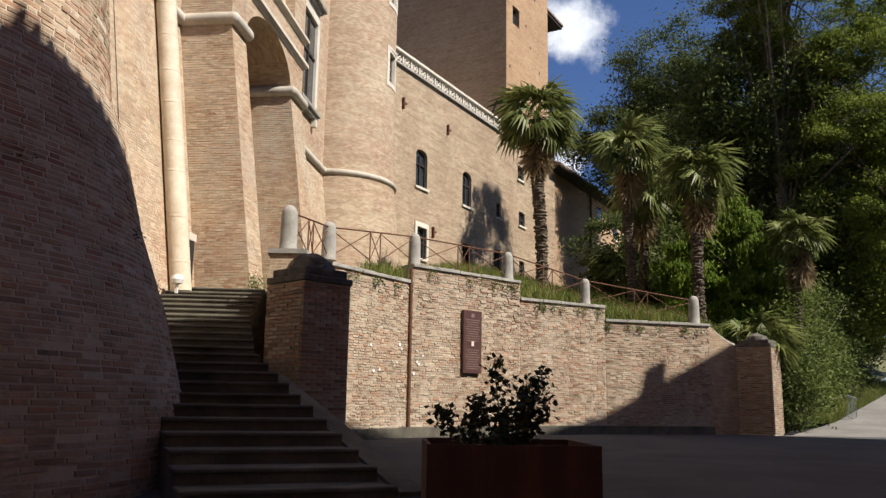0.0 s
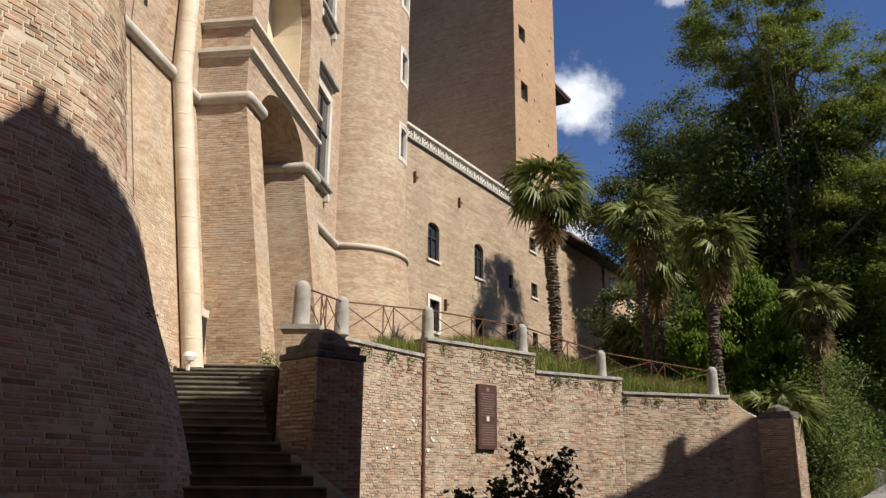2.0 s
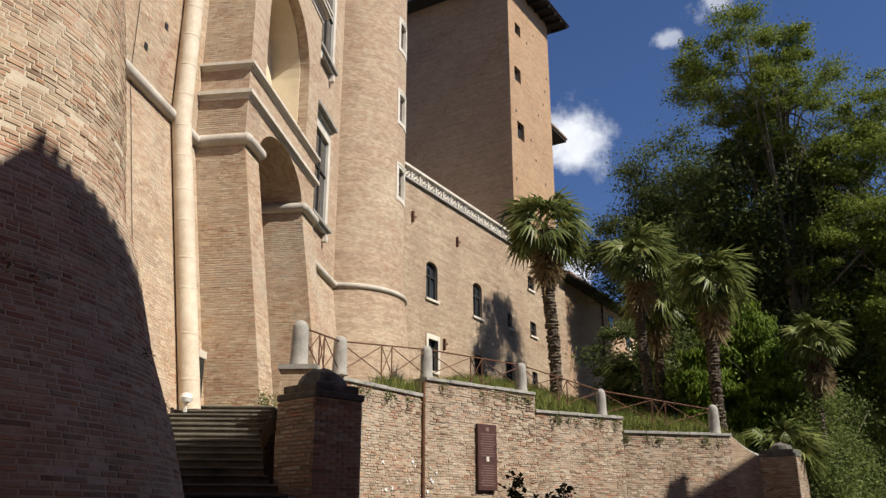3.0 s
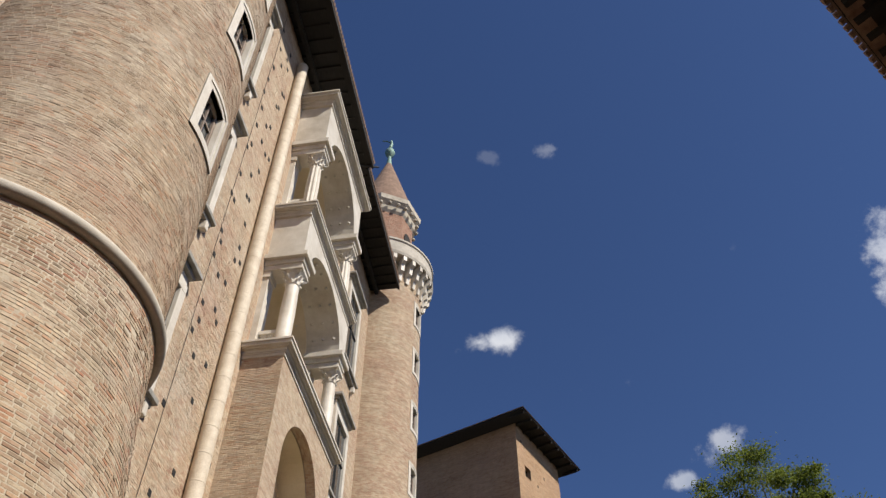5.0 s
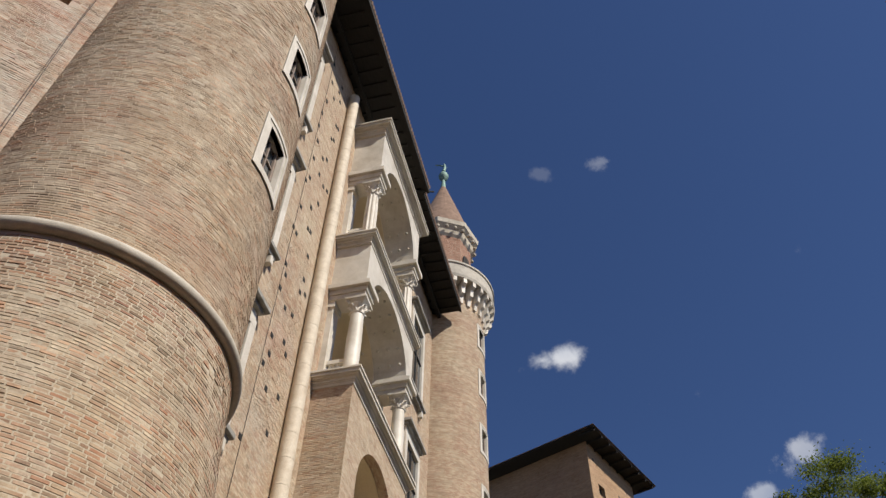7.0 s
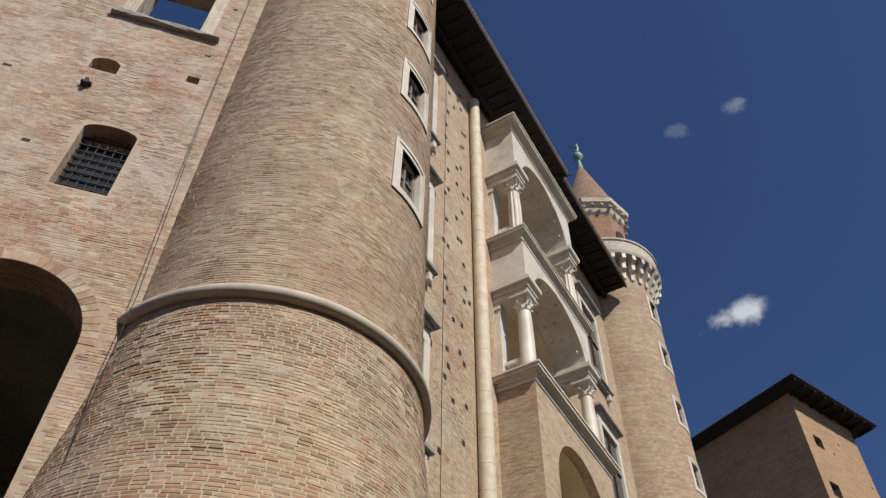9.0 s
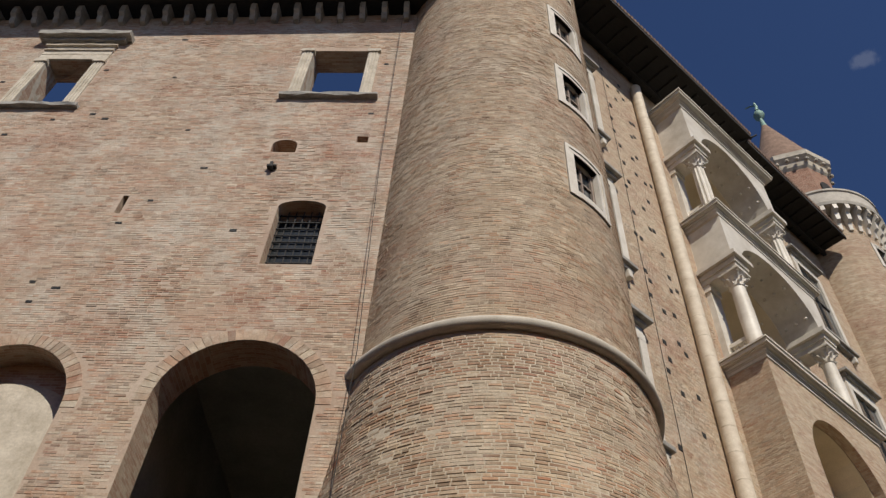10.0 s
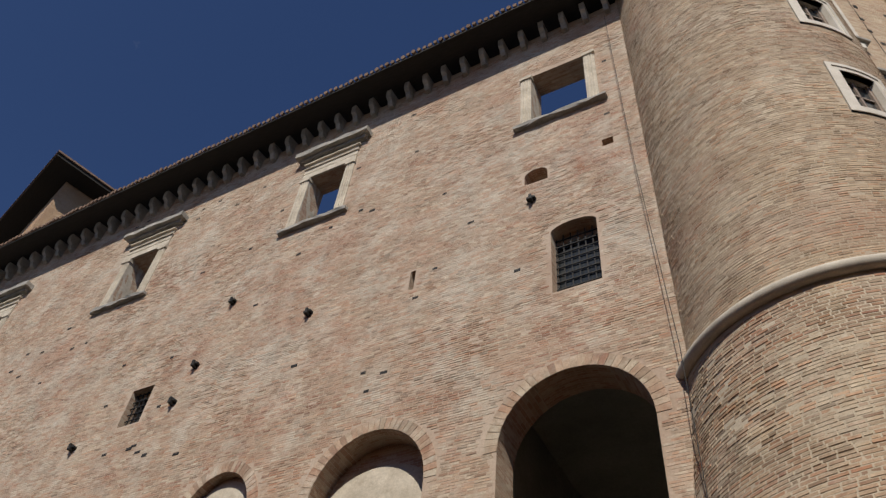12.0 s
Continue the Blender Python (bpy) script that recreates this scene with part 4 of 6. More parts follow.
# ---- facade fittings: windows, pipe, eave ----
def facade_window(s, z0, z1, wide=0.62):
    w = thing("facade_window", FAC, "tall window in a white stone surround with cornice", "window", "windows of the palace facade")
    b = wide
    part("pane", boxes((s - b, s + b, -0.03, -0.01, z0 + 0.35, z1 - 0.95)), M_GLASS, w)
    for sg in (-1, 1):
        part("jamb", boxes((s + sg * b - 0.16 + sg * 0.16, s + sg * b + 0.16 + sg * 0.16, -0.16, 0.0, z0 + 0.3, z1 - 0.9), bevel=0.02), M_MARBLE, w)
        part("console", boxes((s + sg * (b + 0.1) - 0.1, s + sg * (b + 0.1) + 0.1, -0.25, 0.0, z0 - 0.35, z0), bevel=0.04), M_MARBLE, w)
    part("lintel", boxes((s - b - 0.32, s + b + 0.32, -0.16, 0.0, z1 - 0.9, z1 - 0.6), bevel=0.02), M_MARBLE, w)
    part("frieze", boxes((s - b - 0.28, s + b + 0.28, -0.12, 0.0, z1 - 0.596, z1 - 0.3)), M_MARBLE, w)
    part("cornice", boxes((s - b - 0.36, s + b + 0.36, -0.26, 0.0, z1 - 0.3, z1 - 0.16), (s - b - 0.5, s + b + 0.5, -0.42, 0.0, z1 - 0.156, z1), bevel=0.02), M_GREYSTONE, w)
    part("sill", boxes((s - b - 0.42, s + b + 0.42, -0.34, 0.0, z0 + 0.15, z0 + 0.3), (s - b - 0.34, s + b + 0.34, -0.22, 0.0, z0, z0 + 0.146), bevel=0.02), M_GREYSTONE, w)
    bm = boxes((s - 0.05, s + 0.05, -0.08, -0.03, z0 + 0.35, z1 - 0.95), (s - b, s + b, -0.08, -0.03, (z0 + z1) / 2, (z0 + z1) / 2 + 0.1))
    part("mullion", bm, M_WOOD, w)
    return w


for s, wide in ((-1.5, 0.62), (15.7, 0.95)):
    facade_window(s, 14.0 if s < 0 else 13.15, 18.85 if s < 0 else 18.3, wide)
    facade_window(s, 20.9, 26.3, wide)
    facade_window(s, 28.5, 34.7, wide)
pane = thing("low_window", FAC, "small low window with a white stone frame", "window")
part("pane", boxes((13.55, 14.15, -0.25, -0.2, 9.2, 10.4)), M_GLASS, pane)
part("frame", boxes((13.4, 13.55, -0.35, 0.0, 9.05, 10.55), (14.15, 14.3, -0.35, 0.0, 9.05, 10.55), (13.55, 14.15, -0.35, 0.0, 10.4, 10.55), (13.55, 14.15, -0.35, 0.0, 9.05, 9.2)), M_MARBLE, pane)

pipe = thing("rain_pipe", FAC, "fat cream clay rain pipe with mortared joints", "pipe")
bm = bmesh.new()
prof = [(2.66, -0.24 - BATTER * max(0.0, STRING_Z - z), z) for z in (3.9, STRING_Z, 36.6)]
tube(bm, prof, 0.25, 20)
part("pipe", bm, M_PIPE, pipe, smooth=True)
z = 4.6
while z < 36.4:
    y = -0.24 - BATTER * max(0.0, STRING_Z - z)
    part("joint", lathe(bmesh.new(), [(0.248, z - 0.03), (0.256, z - 0.02), (0.256, z + 0.02), (0.248, z + 0.03)], 20, 2.66, y), M_PIPE, pipe, smooth=True)
    z += 0.92 + 0.25 * math.sin(z * 7)
hole_rows = [(0.9 + 0.62 * math.sin(i * 2.3) + 0.4 * (i % 2), 12.6 + i * 1.13) for i in range(21)] + [(2.2, 22.3), (2.25, 28.5), (2.1, 33.0), (3.6, 15.2), (3.62, 9.3), (13.3, 22.0), (12.6, 25.5), (12.7, 19.0)]
hole_rows += [(s + 0.12 * math.sin(k * 1.9 + s), 12.9 + k * 1.55 + 0.2 * math.sin(k * 2.7 + s)) for k in range(3, 16) for s in (0.55, 1.75)]
# No recess is cut: black plates stand in for the shade in the holes.
holes = thing("putlog_plate_row", FAC, "small black plates painting the shade inside square scaffold holes", "wall holes", kind="structure")
for s, z in hole_rows:
    part("hole", boxes((s - 0.08, s + 0.08, -0.02, 0.02, z - 0.09, z + 0.09)), M_BLACK, holes)

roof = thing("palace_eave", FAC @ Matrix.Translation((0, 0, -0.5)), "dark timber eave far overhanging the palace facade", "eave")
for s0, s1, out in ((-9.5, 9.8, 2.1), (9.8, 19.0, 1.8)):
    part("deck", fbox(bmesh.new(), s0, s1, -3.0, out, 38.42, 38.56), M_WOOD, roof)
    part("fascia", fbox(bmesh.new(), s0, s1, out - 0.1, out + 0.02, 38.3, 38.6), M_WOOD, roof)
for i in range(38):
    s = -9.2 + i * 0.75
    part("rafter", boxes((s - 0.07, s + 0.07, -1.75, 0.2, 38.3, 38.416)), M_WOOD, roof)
bm = bmesh.new()
for i in range(120):
    s = -9.4 + i * 0.235
    tube(bm, [(s, -2.17 if s < 9.8 else -1.88, 38.64), (s, 3.0, 39.9)], 0.11, 8)
part("roof_tiles", bm, M_TILE, roof, kind="stuff", smooth=True)
bm = bmesh.new()
fbox(bm, -9.5, 19.0, 0.3, 0.5, 38.05, 38.4)
part("plate", bm, M_WOOD, roof)
bm = bmesh.new()
tube(bm, [(9.9, -2.35, 38.5), (9.2, -1.2, 38.0), (9.0, -0.3, 37.5)], 0.05, 8)
part("gutter_pipe", bm, M_BLACK, roof)

# ---- brick skin of the near tower ----
T1_ROWS = PROF1


def t1_radius(z):
    for (r0, z0), (r1, z1) in zip(T1_ROWS, T1_ROWS[1:]):
        if z0 <= z <= z1:
            return r0 + (r1 - r0) * (z - z0) / (z1 - z0)
    return T1_ROWS[-1][0]


def t1_keep(u, z):
    a = math.degrees(u / 3.05)
    if abs(z - STRING_Z) < 0.15:
        return False
    for wa, zc in ((-5, 17.1), (-5, 21.1), (-5, 25.0), (-5, 29.2), (-5, 33.4)):
        if abs(a - wa) < 12.3 and abs(z - zc) < 0.97:
            return False
    return True


def t1_point(u, d, z):
    a, r = u / 3.05, t1_radius(z) + d
    return (r * math.cos(a), r * math.sin(a), z)


rng = random.Random(8)
a0, a1 = radians(-118) * 3.05, radians(42) * 3.05
brick_skin("bricks", brick_courses(a0, a1, 0.3, 11.4, 0.22, 0.07, t1_keep, t1_point, rng, 0.015, 0.017, 0.009, 0.6), M_BRICKS_BASE, tower_near, "buff and red bricks in pale mortar")
brick_skin("bricks", brick_courses(a0, a1, 11.6, 38.0, 0.23, 0.066, t1_keep, t1_point, rng, 0.014, 0.012, 0.006, 0.35, 0.004), M_BRICKS_TOWER, tower_near, "buff bricks in pale mortar")

# ---- brick skin of the lower facade and of the loggia's piers ----
def lean_of(z):
    return BATTER * max(0.0, STRING_Z - z)


def skin(name, parent, u0, u1, z0, z1, point, seed, keep=lambda u, z: abs(z - STRING_Z) > 0.16):
    data = brick_courses(u0, u1, z0, z1, 0.23, 0.067, keep, point, random.Random(seed), 0.012, 0.011, 0.005, 0.3, 0.005, True)
    return brick_skin(name, data, M_BRICKS_FACADE, parent, "warm buff and red bricks")


skin("bricks", palace, -3.4, 4.03, 3.9, 24.0, lambda u, d, z: (u, -d - lean_of(z), z), 61, lambda u, z: abs(z - STRING_Z) > 0.16 and not (-2.6 < u < -0.4 and z > 13.5))
skin("bricks", loggia, 3.56, 4.6, 3.9, 12.74, lambda u, d, z: (u, -1.45 - d - lean_of(z), z), 62)
skin("bricks", loggia, 8.86, 10.1, 5.0, 12.74, lambda u, d, z: (u, -1.45 - d - lean_of(z), z), 63)
for s0, z0, z1, seed in ((3.55, 3.9, 12.74, 64), (8.85, 5.0, 11.4, 65), (3.55, 13.92, 19.5, 66)):
    skin("bricks", loggia, 0.0, 1.45, z0, z1, lambda u, d, z, k=s0: (k - d, -1.45 - lean_of(z) + u, z), seed).data.flip_normals()
skin("bricks", palace, 5.0, 9.4, 4.5, 11.3, lambda u, d, z: (u, 0.6 - d - lean_of(z), z), 67)

# lightning cable down the corner
bm = bmesh.new()
tube(bm, [(-9.35, 6.85, 26.4), (-9.25, 6.95, 18.0), (-8.9, 6.95, 11.8), (-8.7, 6.75, 7.0), (-8.6, 6.5, 4.0)], 0.008, 6)
solid("lightning_cable", bm, M_BLACK, "thin dark cable running down beside the tower", "cable", uv=False)
ties = thing("wall_anchor_row", WING, "rusted iron wall anchors and broken stubs in the brickwork", "wall anchors", kind="structure")
for u, z in ((9.3, 16.7), (12.9, 16.1), (13.2, 14.9), (16.5, 14.3), (2.9, 18.2), (12.4, 18.4)):
    bm = boxes((u - 0.12, u + 0.12, -0.05, 0.13, z - 0.04, z + 0.04), (u - 0.04, u + 0.04, -0.05, 0.18, z - 0.12, z + 0.09), bevel=0.02)
    part("anchor", bm, M_BLACK, ties)
rng = random.Random(3)
for i in range(60):
    u, z = 0.3 + rng.random() * 22, 12.9 + rng.random() * 13
    if wing_keep(u - 0.2, z) and wing_keep(u + 0.2, z) and wing_keep(u, z + 0.2) and wing_keep(u, z - 0.2):
        # Thin black plate in place of the shade inside a scaffold hole.
        part("putlog_shade_plate", boxes((u - 0.06 - 0.03 * (i % 3), u + 0.07, 0.0, 0.0125, z - 0.04, z + 0.03 + 0.02 * (i % 2))), M_BLACK, ties)

# house with a hipped roof behind the wing
house = thing("roof_house", pose(-51.3, -12.7, 0, 0, 0, 23.6), "house with dark overhanging eaves behind the wall", "house")
part("wall", boxes((-6, 6, -6, 6, 0, 47.2)), M_HOUSE, house)
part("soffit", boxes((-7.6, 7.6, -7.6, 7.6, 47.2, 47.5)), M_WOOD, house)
bm = lathe(bmesh.new(), [(10.9, 47.5), (10.9, 47.65), (0.3, 51.2)], 4)
bm.transform(pose(0, 0, 0, 0, 0, 45))
part("roof", bm, M_TILE, house)
part("window", boxes((5.98, 6.05, 2.6, 3.8, 43.8, 45.2)), M_GLASS, house)

# ---- long wall and square tower beyond the far tower ----
FAR = place_frame(-2.4, 38.6, -29.5)      # local x: along the wall, local -y: out of it
far_wall = thing("wall_terrace_range", FAR, "long pale brick wall with shuttered windows", "wall", kind="structure")
bm = prism(bmesh.new(), [(-2.5, 0.0), (21.5, 0.0), (21.5, 18.2), (20.0, 18.2), (20.0, 19.9), (13.2, 19.9), (13.2, 18.1), (-2.5, 18.1)], 0.0, 0.9)
FAR_WIN = [(2.25, 3.4, 12.3, 14.0, 1), (7.35, 8.45, 12.4, 14.1, 1), (2.4, 3.35, 8.6, 10.2, 0), (11.8, 12.45, 12.6, 13.5, 0), (15.15, 16.1, 12.75, 13.65, 0), (7.45, 8.45, 8.9, 10.2, 0), (11.5, 12.5, 8.9, 10.5, 0), (15.0, 15.95, 15.8, 16.7, 0), (15.2, 16.0, 9.2, 10.4, 0)]
cutters = [prism(bmesh.new(), arch_outline(a, b, c, d, d + (0.32 if k else 0.04)), -0.3, 0.28) for a, b, c, d, k in FAR_WIN]
part("wall", cut(bm, cutters), M_RANGE, far_wall)
for a, b, c, d, k in FAR_WIN:
    w = part("window", boxes((a, b, 0.2, 0.24, c, d + (0.3 if k else 0))), M_GLASS, far_wall, "dark recessed window")
    part("frame", boxes((a, a + 0.08, 0.12, 0.2, c, d), (b - 0.08, b, 0.12, 0.2, c, d), ((a + b) / 2 - 0.05, (a + b) / 2 + 0.05, 0.12, 0.2, c, d), (a, b, 0.12, 0.2, d - 0.5, d - 0.4)), M_WOOD, w)
    part("sill", boxes((a - 0.1, b + 0.1, -0.1, 0.2, c - 0.12, c)), M_STONE, w)
part("door_surround", boxes((2.2, 2.4, -0.08, 0.1, 8.6, 10.45), (3.35, 3.55, -0.08, 0.1, 8.6, 10.45), (2.4, 3.35, -0.08, 0.1, 10.2, 10.45)), M_MARBLE, far_wall)
for s, z in ((0.8, 16.25), (5.45, 16.25), (4.0, 10.2)):
    part("anchor", boxes((s - 0.05, s + 0.3, -0.12, 0.05, z - 0.05, z + 0.05), (s - 0.05, s + 0.05, -0.15, 0.05, z - 0.35, z + 0.25), bevel=0.02), M_IRON, far_wall)
parapet = thing("parapet", FAR, "white pierced stone parapet along the terrace", "parapet")
part("coping", boxes((-1.0, 13.1, -0.12, 0.25, 18.82, 18.95)), M_MARBLE, parapet)
part("plinth", boxes((-1.0, 13.1, -0.15, 0.3, 18.1, 18.2)), M_GREYSTONE, parapet)
panel = bmesh.new()
box(panel, 0.0, 0.1, 0.0, 0.14, 18.2, 18.82)
for cx in (0.3, 0.62):
    for cz in (18.36, 18.66):
        for sg in (-1, 1):
            tube(panel, [(cx - 0.16, 0.07, cz - 0.15 * sg), (cx + 0.16, 0.07, cz + 0.15 * sg)], 0.032, 6)
        box(panel, cx - 0.06, cx + 0.06, 0.03, 0.11, cz - 0.06, cz + 0.06)
box(panel, 0.1, 0.8, 0.04, 0.1, 18.49, 18.53)
panel_mesh = mesh_of("panel", panel, M_MARBLE)
for i in range(17):
    o = new("panel", panel_mesh)
    o.parent = parapet
    o.location = (-0.9 + i * 0.82, 0, 0)

block = thing("square_tower", FAR @ Matrix.Translation((13.15, 0, 0)) @ pose(0, 0, 0, 0, 0, -1) @ Matrix.Translation((-13.15, 0, 0)), "plain square brick tower with a low overhanging roof", "tower")
bm = boxes((13.15, 20.03, -0.03, 12.0, 19.0, 38.5))
BLOCK_WIN = [(13.9, 14.9, 30.7, 31.8), (14.1, 15.15, 26.3, 27.6), (14.2, 15.1, 34.6, 35.5)]
part("wall", cut(bm, [boxes((a, b, -0.5, 0.35, c, d)) for a, b, c, d in BLOCK_WIN] + [boxes((12.5, 13.5, 9.2, 10.6, 19.3, 20.9))]), M_BLOCK, block)
for a, b, c, d in BLOCK_WIN:
    w = part("window", boxes((a, b, 0.25, 0.3, c, d)), M_GLASS, block, "dark recessed window")
    part("shutter", boxes((a, a + 0.3, 0.1, 0.22, c, d)), M_WOOD, w)
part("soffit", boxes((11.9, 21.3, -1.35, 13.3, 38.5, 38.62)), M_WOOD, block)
bm = bmesh.new()
vs = [bm.verts.new(v) for v in ((11.8, -1.45, 38.62), (21.4, -1.45, 38.62), (21.4, 13.4, 38.62), (11.8, 13.4, 38.62), (16.6, 4.0, 40.2), (16.6, 8.0, 40.2))]
for f in ((0, 1, 4), (1, 2, 5, 4), (2, 3, 5), (3, 0, 4, 5), (3, 2, 1, 0)):
    bm.faces.new([vs[i] for i in f])
part("roof", bm, M_TILE, block)
# Scaffold holes here are black plates too, painted in place of shaded recesses.
rng = random.Random(12)
for i in range(26):
    if i % 2:
        x = 13.6 + rng.random() * 6.0
        part("putlog_shade_plate", boxes((x - 0.09, x + 0.09, -0.035, 0.05, 21 + i * 0.65, 21.2 + i * 0.65)), M_BLACK, block)
    y = 0.6 + rng.random() * 10
    part("putlog_shade_plate", boxes((13.195, 13.25, y - 0.1, y + 0.1, 21 + i * 0.65, 21.2 + i * 0.65)), M_BLACK, block)
for y0, z0 in ((1.2, 19.2), (5.5, 20.0)):
    bm = bmesh.new()
    tube(bm, [(13.1, y0, z0), (13.1, y0 - 0.6, z0 + 1.5)], 0.06, 6)
    part("iron_tie", bm, M_BLACK, block)
for i in range(9):
    x = 12.2 + i * 1.1
    part("rafter", boxes((x - 0.06, x + 0.06, -1.3, -0.03, 38.3, 38.496)), M_WOOD, block)
wingroof = thing("back_roof", FAR, "dark overhanging roof of a wing behind the square tower", "roof")
part("wall", boxes((20.0, 25.2, 2.0, 11.0, 18.0, 31.1)), M_BLOCK, wingroof)
part("soffit", boxes((19.9, 26.0, 1.0, 12.0, 31.1, 31.3)), M_WOOD, wingroof)
part("roof", boxes((19.9, 26.1, 0.9, 12.1, 31.3, 31.5), bevel=0.05), M_TILE, wingroof)
low = thing("low_house", FAR, "low brick house with a dark tiled eave", "house")
part("wall", boxes((21.5, 44.0, 0.15, 9.0, 0.0, 18.2)), M_HOUSE, low)
bm = bmesh.new()
prism(bm, [(-0.9, 18.1), (-0.9, 18.25), (4.5, 20.3), (9.5, 18.25), (9.5, 18.1)], 20.4, 44.5)
bm.transform(Matrix(((0, 1, 0, 0), (1, 0, 0, 0), (0, 0, 1, 0), (0, 0, 0, 1))))
bmesh.ops.recalc_face_normals(bm, faces=bm.faces[:])
part("roof", bm, M_TILE, low)
part("soffit", boxes((20.4, 44.5, -0.85, 0.15, 18.0, 18.1)), M_WOOD, low)
for a, c in ((31.2, 16.0), (35.5, 15.5), (31.5, 12.0)):
    w = part("window", boxes((a, a + 0.9, 0.1, 0.15, c, c + 1.4)), M_GLASS, low, "small window with white sill")
    part("sill", boxes((a - 0.1, a + 1.0, 0.0, 0.15, c - 0.15, c)), M_MARBLE, w)
part("rain_pipe", tube(bmesh.new(), [(29.5, 0.05, 8), (29.5, 0.05, 18)], 0.07, 8), M_IRON, low)
house2 = thing("upper_house", FAR, "brick house with a tiled roof behind the low house", "house")
part("wall", boxes((30.0, 46.0, 9.0, 18.0, 0.0, 23.0)), M_HOUSE, house2)
part("roof", boxes((29.3, 46.7, 8.2, 18.8, 23.0, 23.4), (32, 44, 11, 16, 23.4, 24.4), bevel=0.1), M_TILE, house2)

# ---- theatre beside the camera, which shades the street ----
HALL = place_frame(0.0, 0.0, -45.5)       # local x: along its wall, local -y: into the building
hall = thing("street_building", HALL, "tall brick building with a tiled overhanging eave", "building")
# Heights and ends of the masses are fitted to the shadow they throw.
for name, x0, x1, z in (("low", -25.0, 5.4, 15.1), ("mid", 5.4, 10.5, 16.2), ("high", 10.5, 32.7, 18.6)):
    part("wall", boxes((x0, x1, -13.0, -0.9, -0.2, z - 0.15)), M_HOUSE, hall)
    part("soffit", boxes((x0, x1, -13.5, -0.1, z - 0.15, z)), M_WOOD, hall)
    bm = bmesh.new()
    prism(bm, [(-13.6, z), (-0.06, z), (-0.06, z + 0.06), (-6.8, z + 2.0), (-13.6, z + 0.06)], x0, x1)
    bm.transform(Matrix(((0, 1, 0, 0), (1, 0, 0, 0), (0, 0, 1, 0), (0, 0, 0, 1))))
    bmesh.ops.recalc_face_normals(bm, faces=bm.faces[:])
    part("roof", bm, M_TILE, hall)
    bm = bmesh.new()
    x = x0 + 0.1
    while x < min(x1, 22.0) - 0.05:
        tube(bm, [(x, 0.04, z + 0.09), (x, -2.0, z + 0.66)], 0.088, 8)
        x += 0.23
    part("eave_board", boxes((x0, x1, -0.5, -0.12, z - 0.175, z - 0.152)), M_TILE, hall, "tan clay boarding under the tiles")
    part("eave_tiles", bm, M_TILE, hall, "rows of curved clay tiles", kind="stuff", smooth=True)
for i in range(44):
    x = 5.7 + i * 0.56
    z = 16.2 if x < 10.5 else 18.6
    part("rafter", boxes((x - 0.06, x + 0.06, -0.9, -0.2, z - 0.33, z - 0.178)), M_WOOD, hall)
# Unseen block, added to throw the bump in the terrace wall's shadow edge.
part("shadow_bump_block", boxes((29.9, 30.5, -0.9, -0.2, 18.6, 19.6), bevel=0.03), M_HOUSE, hall)
# Unseen spike, added to shape the shadow's peak on the near tower.
bm = bmesh.new()
prism(bm, [(4.7, 15.0), (5.4, 15.0), (5.4, 15.8), (5.3, 15.95), (5.22, 15.95), (5.05, 15.6)], -0.5, 0.0)
part("shadow_spike", bm, M_STONE, hall)

# ---- terrace: retaining wall, stairs, bollards ----
# corners of the wall in plan and the height of its top on the stretch that begins there
RET = [(-2.75, 20.3, 4.87), (-0.75, 23.5, 5.38), (2.66, 26.57, 4.83), (5.81, 28.5, 4.37), (9.84, 29.7, 3.9), (11.45, 30.1, 3.0)]
GZ = 0.45
terrace = thing("wall_terrace", Matrix(), "stepped brick retaining wall with grey stone coping", "retaining wall", kind="structure")
low_brick_data = []
for i in range(4):
    (x0, y0, zt), (x1, y1, _) = RET[i], RET[i + 1]
    L = math.hypot(x1 - x0, y1 - y0)
    m = Matrix.Translation((x0, y0, 0)) @ pose(0, 0, 0, 0, 0, math.degrees(math.atan2(y1 - y0, x1 - x0)))
    bm = boxes((0, L, 0.0, 0.5, 0.0, zt - 0.09))
    w = part("wall", bm, M_MORTAR_TOWER, terrace)
    w.matrix_local = m
    bm = bmesh.new()
    n = max(2, round(L / 0.9))
    for k in range(n):
        box(bm, L * k / n + 0.005, L * (k + 1) / n - 0.005, -0.07, 0.55, zt - 0.09, zt + 0.01 * (k % 2), 0.015)
    c = part("coping", bm, M_GREYSTONE, terrace, "worn grey stone coping")
    c.matrix_local = m
    # Plinth in the same darkened stone, where the foot's shadow strip lies.
    b = part("plinth", boxes((0, L, -0.1, 0.0, 0.0, GZ + 0.28), bevel=0.02), M_STEP_SHADED, terrace)
    b.matrix_local = m
    low_brick_data.append((m, L, zt))
    rng = random.Random(40 + i)
    s = brick_skin("bricks", brick_courses(0, L, GZ + 0.28, zt - 0.1, 0.24, 0.068, lambda u, z: True, lambda u, d, z: (u, -d, z), rng, 0.018, 0.02, 0.02, 0.8, 0.009, True), M_BRICKS_LOW, terrace, "buff bricks in pale mortar")
    s.data.flip_normals()
    s.matrix_local = m
# swept end and pillar
(x0, y0, _), (x1, y1, _) = RET[4], RET[5]
L = math.hypot(x1 - x0, y1 - y0)
m = Matrix.Translation((x0, y0, 0)) @ pose(0, 0, 0, 0, 0, math.degrees(math.atan2(y1 - y0, x1 - x0)))
bm = prism(bmesh.new(), [(0, 0), (L, 0)] + [(L - L * k / 8, 3.5 + (4.3 - 3.5) * (k / 8) ** 2) for k in range(9)], 0.0, 0.5)
o = part("swept_end", bm, M_LOW, terrace)
o.matrix_local = m
bm = bmesh.new()
